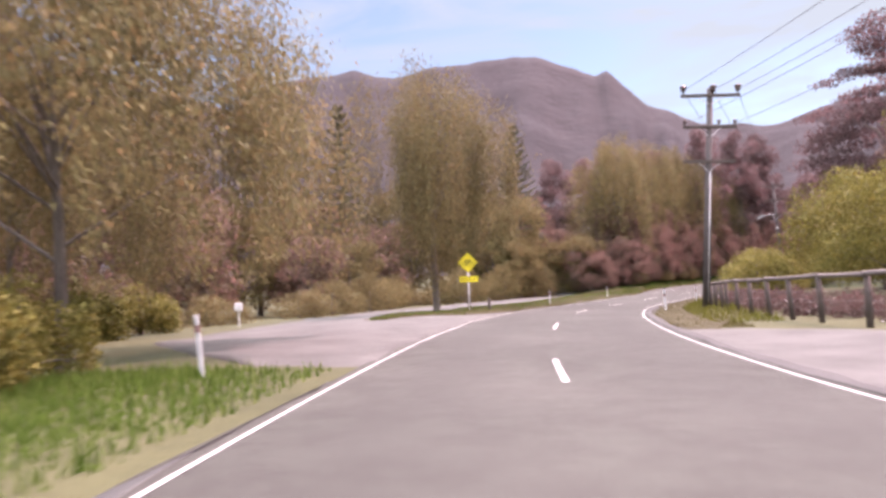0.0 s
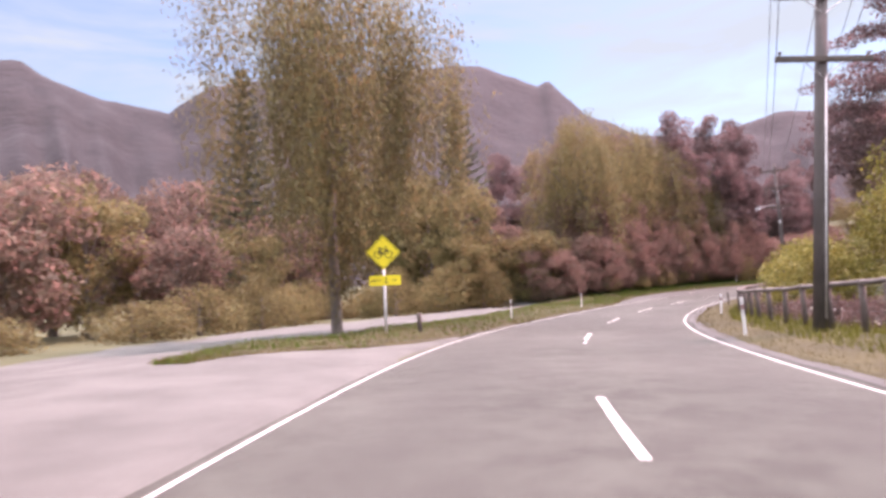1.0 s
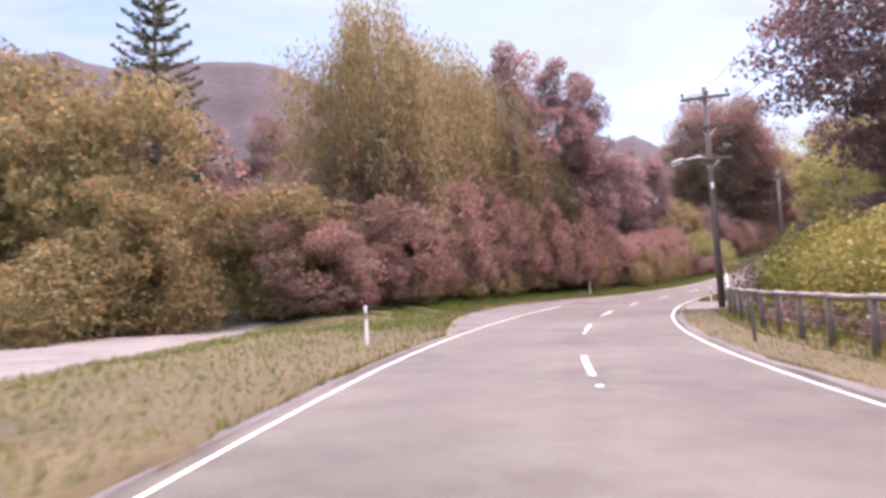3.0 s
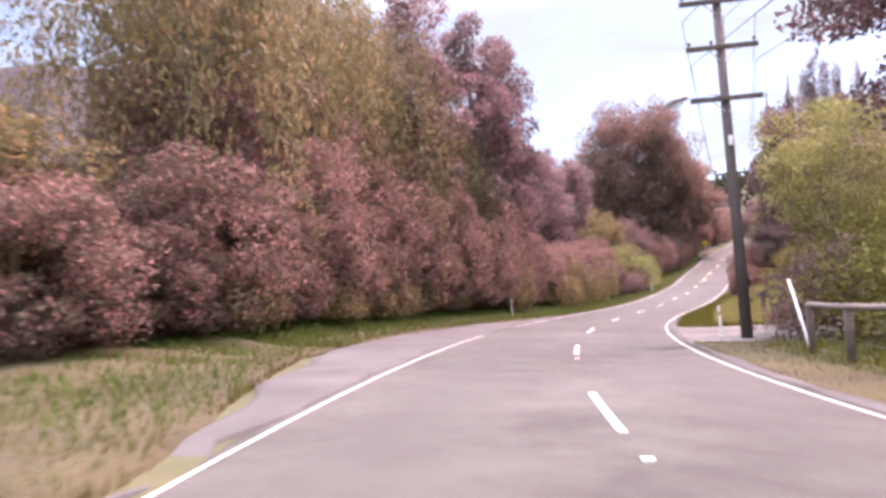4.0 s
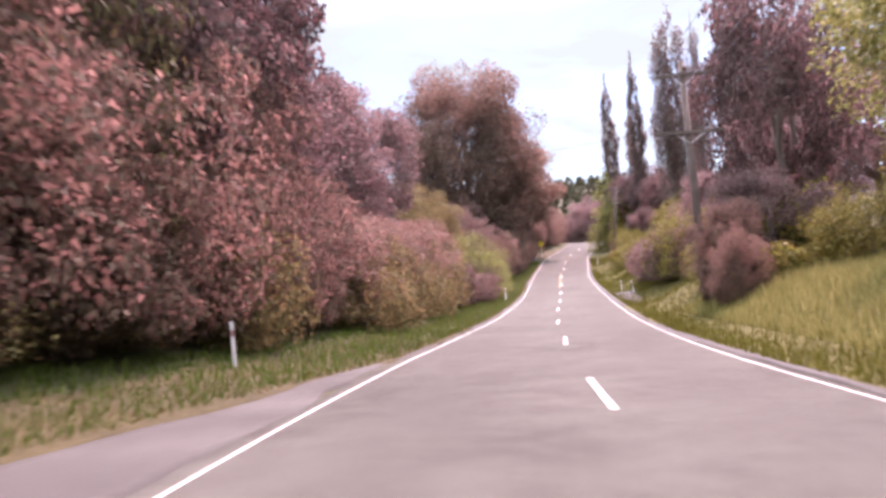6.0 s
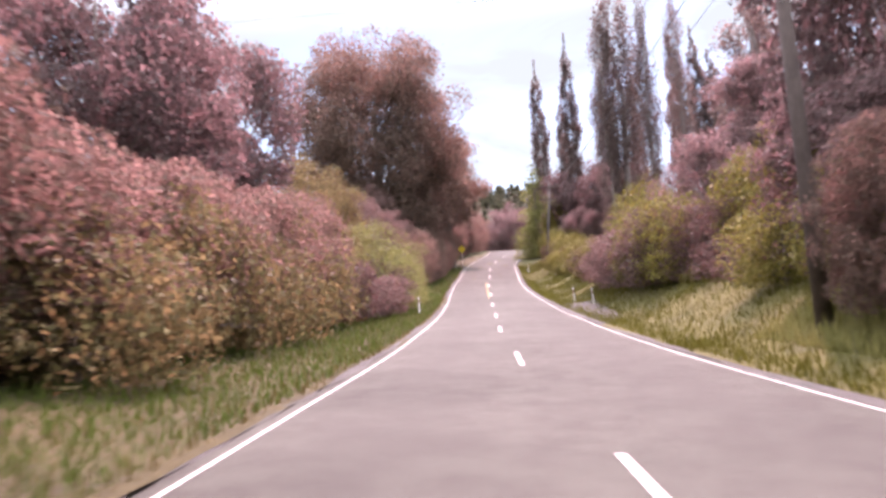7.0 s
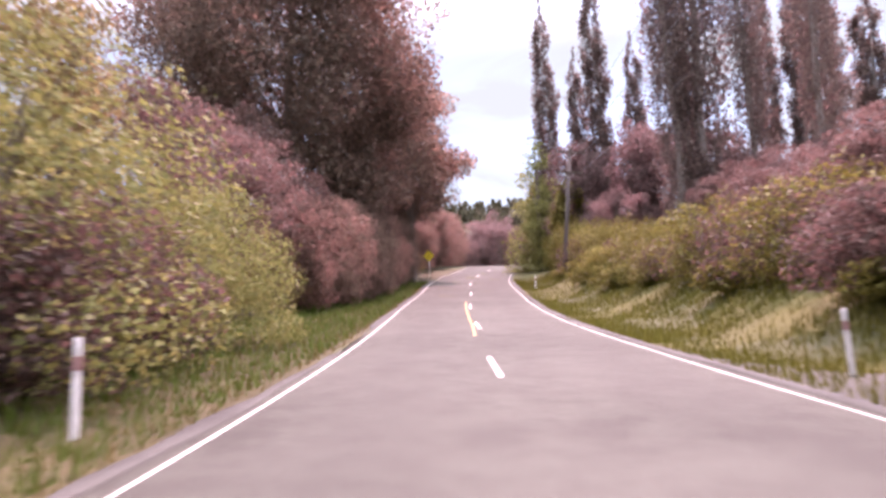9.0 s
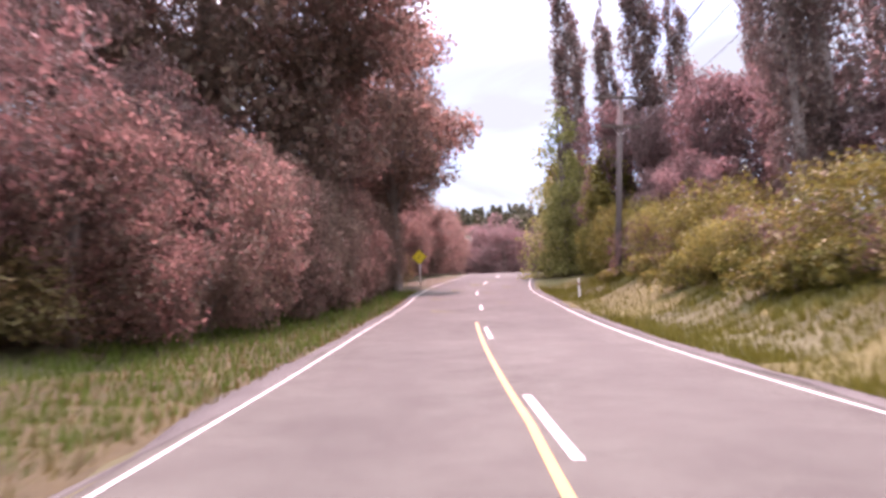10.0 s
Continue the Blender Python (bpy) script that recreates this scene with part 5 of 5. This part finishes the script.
# rows of thickets: metres along and beside the road, width, height
THICKET_FRONT = [(121, -12.5, 0.95, 0.75), (126, -11.2, 1.0, 0.9), (131, -10.6, 1.0, 1.1), (136, -10.4, 1.0, 1.2),
                 (140.5, -10.2, 1.0, 1.15), (145, -9.9, 1.0, 1.3), (149.5, -9.6, 1.0, 1.35), (154, -9.8, 1.0, 1.25),
                 (158.5, -9.7, 0.95, 0.9), (163, -9.5, 0.95, 0.75), (167.5, -9.5, 0.95, 0.78), (172, -9.6, 1.0, 0.85),
                 (176.5, -9.7, 0.95, 0.8), (181, -10, 1.0, 0.9), (186, -12.0, 1.0, 1.0)]
# smaller ones between them
THICKET_GAPS = [(123.8, -11.2, 0.7, 0.6), (128.5, -10.3, 0.75, 0.7), (133.5, -9.8, 0.7, 0.75), (138.3, -9.7, 0.72, 0.85),
                (142.8, -9.4, 0.68, 0.75), (147.2, -9.1, 0.72, 0.9), (151.8, -9.2, 0.68, 0.8), (156.3, -9.1, 0.66, 0.6),
                (160.8, -9.0, 0.7, 0.6), (165.2, -8.9, 0.68, 0.55), (169.8, -9.0, 0.7, 0.6)]
# a taller row behind, added so its pink leaves imitate haze over the willows
THICKET_BACK = [(123.5, -14.2, 1.0, 0.8), (128.5, -13.0, 1.05, 1.55), (133.5, -12.4, 1.1, 1.75), (138, -12.2, 1.0, 1.5),
                (142.5, -12.0, 1.1, 1.9), (147.5, -11.8, 1.0, 1.7), (152, -11.8, 1.05, 1.85), (156.5, -11.9, 1.0, 1.5)]
# under the big tree
THICKET_BEND = [(212, -8.2, 0.8, 0.8), (216.5, -7.2, 0.78, 0.9), (221, -6.9, 0.75, 0.95), (225.5, -6.8, 0.75, 0.9),
                (230, -6.7, 0.75, 1.0), (234.5, -6.8, 0.75, 0.9), (239, -6.8, 0.78, 0.95), (244, -7.2, 0.8, 1.0)]
# round the far end of the road
THICKET_FAR = [(256, -8.6, 1.0, 1.1), (263, -8.0, 1.1, 1.2), (270, -7.6, 1.1, 1.2), (278, -7.4, 1.1, 1.2), (286, -7.0, 1.2, 1.3),
               (268, 7.6, 1.0, 1.0), (276, 7.6, 1.0, 1.1)]
# on the right-hand bank
THICKET_RIGHT = [(160.4, 6.2, 0.34, 0.42), (162.3, 6.4, 0.42, 0.6), (183, 9.6, 0.6, 0.5), (172.5, 10.2, 0.6, 0.55), (191, 9.8, 0.6, 0.55)]
plant_out(tree_round(42, 6.6, 3.4, -1.4, "hedge", "tangled dark roadside thicket with foliage to the ground", 30000, 0.15, 0.2, 110, 0.25, category="thicket", low=-0.75),
          [(*sd(s, d), i * 67, w, h) for i, (s, d, w, h) in enumerate(THICKET_GAPS + THICKET_FRONT + THICKET_BACK + THICKET_BEND + THICKET_FAR + THICKET_RIGHT)])
# dark leaves painted as shade; right-hand ones stand for shaded shrub fronts
plant_out(tree_round(43, 4.0, 2.5, -1.0, "bramble", "low thicket crowding the road edge, shade put into its dark leaves", 17000, 0.13, 0.12, 80, 0.27, category="thicket", low=-0.8),
          [(*sd(s, d), i * 79, w, h) for i, (s, d, w, h) in enumerate(
              ((177.5, -8.3, 1.1, 0.85), (182, -7.9, 1.1, 0.75), (186.2, -7.2, 1.0, 0.62), (190.3, -7.3, 1.0, 0.75), (194.3, -7.5, 1.0, 0.7), (198.5, -8.8, 1.0, 0.7),
               (182.5, 7.7, 1.0, 0.95), (186.3, 7.2, 0.95, 0.85), (190, 7.4, 0.95, 0.8), (194, 7.6, 0.85, 0.55), (179, 9.2, 1.0, 0.9)))])
plant_out(tree_round(18, 21, 3.6, 2.0, "dark", "tall dark shelter-belt tree with rounded ragged top", 26000, 0.24, 0.4, 90, 0.30),
          [(*sd(140, -15.5), 0, 1.0, 0.88), (*sd(146, -12.0), 50, 1.0, 1.02), (*sd(151, -9.6), 110, 0.95, 1.0), (*sd(156.5, -10.0), 10, 0.9, 1.0), (*sd(160.5, -11.2), 80, 0.75, 0.76), (22.5, 142, 10, 1.35, 1.25), (30, 145, 90, 1.4, 1.25), (37, 149, 170, 1.4, 1.2), (16.5, 139, 220, 1.3, 0.8), (*sd(177.5, -13.5), 20, 0.95, 0.74), (*sd(184.5, -15.5), 70, 0.95, 0.74), (45.8, 108.8, 200, 1.0, 0.75), (94.5, 101.5, 140, 1.0, 0.6),
           (*sd(134, -17), 160, 1.0, 0.85)])
plant_out(tree_round(40, 16, 4.3, 3.2, "dark", "rounded gum tree with an open crown and gaps of sky", 15000, 0.26, 0.3, 44, 0.30, shell=0.4),
          [(*sd(173.5, -14.0), 0, 0.95, 0.94), (*sd(181, -14.5), 100, 0.85, 1.0), (*sd(188.5, -14.6), 200, 0.95, 1.08), (*sd(168, -17), 270, 0.9, 0.5), (*sd(170, 18), 140, 0.95, 0.6), (*sd(180, 19), 210, 0.95, 0.74), (*sd(191, 21), 280, 0.8, 0.6)])
set_at(tree_round(41, 11.0, 3.9, -1.5, "willow", "olive young tree behind the feathery bushes", 30000, 0.15, 0.2, 90, 0.25), 78.5, 127.5)
set_at(tree_round(20, 29.5, 10.6, 0.4, "broad", "huge rounded dark broadleaf tree overhanging the road", 130000, 0.31, 0.6, 280, 0.23, shell=0.45), *sd(229, -11.8))
plant_out(tree_round(39, 18, 4.9, 4.0, "broad", "roadside tree with its crown spreading over the road", 20000, 0.3, 0.3, 70, 0.28), [(*sd(241, -5.0), 0, 1.08, 1.02), (*sd(247, -6.6), 130, 0.95, 0.92)])
plant_out(shrub(27, 5.6, 2.6, "feathery light-green rounded bush at the road edge", "light_shrub", 26000, 0.085, n=46), [(76.4, 119.9, 0, 1.3, 1.05), (71.0, 118.6, 100, 0.8, 0.68), (82.5, 123.5, 60, 0.8, 0.75)])

# inside of the bend
plant_out(tree_round(21, 26, 8.4, 0.8, "dark", "dark spreading macrocarpa with tufted branches", 60000, 0.27, 0.6, 170, 0.24, shell=0.3, flat=0.34),
          [(45.2, 67.2, 0, 1.08, 1.05), (40, 50, 120, 0.8, 0.7), (60, 72, 220, 0.9, 0.9)])
plant_out(tree_round(22, 7.4, 5.0, 0.0, "shrub", "large rounded roadside shrub with bright sunlit top", 24000, 0.17, 0.15, 70, 0.24, category="shrub"),
          [(24.5, 41.0, 0, 1.0, 1.0), (20.0, 31.0, 80, 0.75, 0.85), (30.5, 49.0, 160, 1.0, 0.95), (27.0, 33.0, 30, 1.1, 1.45), (33.5, 40, 60, 1.2, 1.5)])
lowf = shrub(24, 1.1, 1.5, "low dark garden shrub with pale flowers behind the fence", "bramble", 2600, 0.1, flowers=22)
plant_out(lowf, [(*sd(s, float(np.interp(s, [57, 66, 78, 90, 100, 124], [9.0, 7.4, 6.5, 5.7, 5.3, 5.3])) + 1.7 + random.uniform(-0.2, 0.6)), s * 47, random.uniform(0.7, 1.1), random.uniform(0.7, 1.1)) for s in np.arange(59, 122, 2.3)])
plant_out(shrub(25, 3.9, 2.2, "broad clipped hedge with sunlit top behind the fence", "shrub", 7000, 0.13, n=44, name="hedge", category="hedge"),
          [(*sd(s, 8.6), s * 53, random.uniform(0.92, 1.06), random.uniform(0.95, 1.05)) for s in np.arange(94, 127, 2.7)])
# shrubs above the grass slope
SHRUBS_SLOPE = [(143, 15.0, 0.8, 0.8), (149, 15, 0.8, 0.8), (155, 14.5, 0.95, 0.8), (140, 19.5, 1.1, 0.9), (146, 19.5, 1.2, 0.95),
                (152, 19, 1.2, 1.0), (158, 18.5, 1.2, 1.0), (163, 15, 1.0, 1.0), (159.0, 10.0, 0.65, 0.9), (166.5, 8.0, 0.6, 0.95),
                (169.5, 7.4, 0.6, 0.9), (167, 10, 0.95, 0.9), (172, 10.5, 1.0, 1.1), (177, 11.0, 0.95, 1.2)]
# shrubs along the verge
SHRUBS_VERGE = [(180.5, 7.6, 0.8, 1.15), (184.5, 7.4, 0.75, 1.1), (188.5, 9.0, 0.95, 1.15), (193, 10, 1.0, 1.3), (199, 8.6, 0.85, 0.75),
                (205, 8.2, 0.8, 0.8), (209.5, 7.6, 0.6, 0.65), (214, 8.6, 0.8, 0.75), (219, 7.7, 0.6, 0.7), (223.5, 8.8, 0.8, 0.85),
                (228, 8.2, 0.65, 1.0), (233, 8.9, 0.7, 1.2), (237.5, 8.4, 0.75, 1.25), (242, 8.2, 0.7, 1.3), (246, 9, 0.9, 1.2),
                (254, 9, 0.9, 1.1), (264, 9, 1.0, 1)]
plant_out(shrub(26, 5.2, 2.8, "tall roadside shrub sprawling over the bank", "shrub", 10500, 0.15, n=38),
          [(*sd(s, d), s * 61, w, w * h) for s, d, w, h in SHRUBS_SLOPE + SHRUBS_VERGE])
plant_out(tree_round(28, 14, 4.6, 0.6, "light_shrub", "yellow-green broadleaf tree on the bank", 12500, 0.22, 0.3, 60),
          [(*sd(153, 11.5), 0, 0.85, 0.76), (*sd(159, 13.5), 70, 0.95, 0.8), (*sd(137, 16), 20, 0.8, 0.7)])
plant_out(tree_poplar(29, 26, 1.6, "slender lombardy poplar standing against the sky", 12000, 0.25, 2.0, gaps=0.6),
          [(135.4, 141.1, 0, 1.1, 1.12), (131.0, 133.7, 40, 1.1, 1.16), (141.0, 140.3, 80, 1.1, 0.92), (146.5, 135.8, 120, 1.25, 1.0), (133.0, 120.2, 160, 1.05, 0.96), (133.5, 117.6, 200, 1.1, 1.0), (133, 115.6, 240, 1.5, 0.84),
           (150.0, 113.6, 280, 1.8, 1.02), (139.0, 128.0, 320, 0.9, 1.0)])
plant_out(tree_poplar(36, 30, 3.6, "broad old poplar with heavy dark limbs", 15000, 0.28, 1.0, 0.45, "poplar", 0.35), [(121.4, 122.5, 0, 1.05, 1.06), (119.2, 123.5, 130, 0.6, 0.93), (119.8, 118.6, 230, 0.5, 0.95), (118.0, 114.5, 300, 0.5, 0.9), (110.5, 105.0, 70, 0.75, 0.75), (101.0, 103.5, 140, 1.1, 0.62), (119.0, 108.0, 200, 0.9, 0.55)])
plant_out(tree_round(30, 11.5, 4.6, 0.2, "dark", "dark dense conifer below the poplars", 14000, 0.27, 0.3, 60),
          [(128.0, 130.0, 0, 0.9, 1.05), (130.0, 135.0, 170, 0.8, 1.05), (127.0, 125.5, 60, 0.95, 0.95), (121.0, 119.0, 130, 0.8, 0.5), (122.5, 129.5, 40, 0.6, 0.5), (116, 115, 20, 0.7, 0.45), (*sd(164.8, 8.6), 140, 0.55, 0.42), (*sd(170.5, 9.6), 100, 0.5, 0.5), (*sd(183.0, 10.0), 200, 0.55, 0.6), (*sd(168, 10.2), 90, 0.75, 1.3), (*sd(173, 12.5), 150, 0.7, 1.15)])
cone = set_at(tree_conifer(37, 14, 3.9, 0.0, "cone-shaped pale green tree at the bend beyond the pole", 16000, 0.26, "light_shrub", 0.25, "tree"), 132.0, 141.0)
plant_out(tree_poplar(34, 12, 2.2, "column of pale roadside foliage beyond the pole", 9000, 0.27, 0.4, 0.2, "shrub", 0.7), [(*sd(256, 6.0), 60, 1.0, 0.9), (*sd(262, 6.0), 120, 1.1, 0.9), (*sd(243, 8.5), 200, 1.0, 0.7)])
plant_out(tree_round(31, 15, 6, -1.0, "dark", "far roadside tree closing the view", 12000, 0.4, 0.3, 60),
          [(196, 188, 0, 1.0, 1.0), (188, 200, 40, 1.1, 1.0), (206, 180, 80, 1.0, 1.0), (214, 196, 120, 1.2, 1.1), (180, 210, 90, 1.2, 1.1), (172, 156, 10, 0.8, 0.8), (184, 165, 50, 0.8, 0.9), (150, 176, 20, 0.9, 1.0),
           (163, 186, 70, 0.9, 1.0), (200, 170, 30, 1.0, 1.0), (225, 185, 10, 1.2, 1.2), (190, 181, 15, 0.9, 0.8), (203, 190, 200, 1.1, 0.9), (212, 185, 140, 1.1, 0.9)])
# near left bank
plant_out(shrub(32, 2.6, 1.7, "dark green bank shrub beside the marker post", "shrub", 8000, 0.12, n=30),
          [(*sd(s, d), s * 71, w, w) for s, d, w in ((50, -9.5, 1.0), (53.5, -9.0, 1.0), (57, -9.8, 0.9), (60.5, -14, 0.9), (64, -17, 1.0), (69, -18.5, 1.1), (74, -20, 1.1), (48, -12, 1.3), (54, -13, 1.4))])

# dark undergrowth at the foot of the right-hand bank
rb = random.Random(5)
feet = [166, 169.5, 173.5, 176, 179.5, 182, 184.5, 188, 190.5, 194.5, 198, 200.5, 204, 206.5, 209, 211, 213.5, 216.5, 219, 222, 226, 229.5, 133.5, 128.5]
plant_out(shrub(35, 2.3, 1.8, "low dark bramble at the foot of the bank", "bramble", 4200, 0.105, n=26),
          [(*sd(s, rb.uniform(7.4, 9.0)), s * 37, w, w * rb.uniform(0.65, 1.15)) for s in feet for w in (rb.uniform(0.7, 1.45),)])
plant_out(shrub(38, 1.5, 1.3, "tuft of yellow-green weeds at the verge", "shrub", 2200, 0.14, n=18),
          [(*sd(rb.uniform(150, 232), rb.uniform(6.4, 8.2)), k * 40, w, w * rb.uniform(0.5, 1.1)) for k in range(26) for w in (rb.uniform(0.5, 1.1),)])
wooded_hill(330, 262, 150, 110, 42, "far hill under dark forest closing the road")
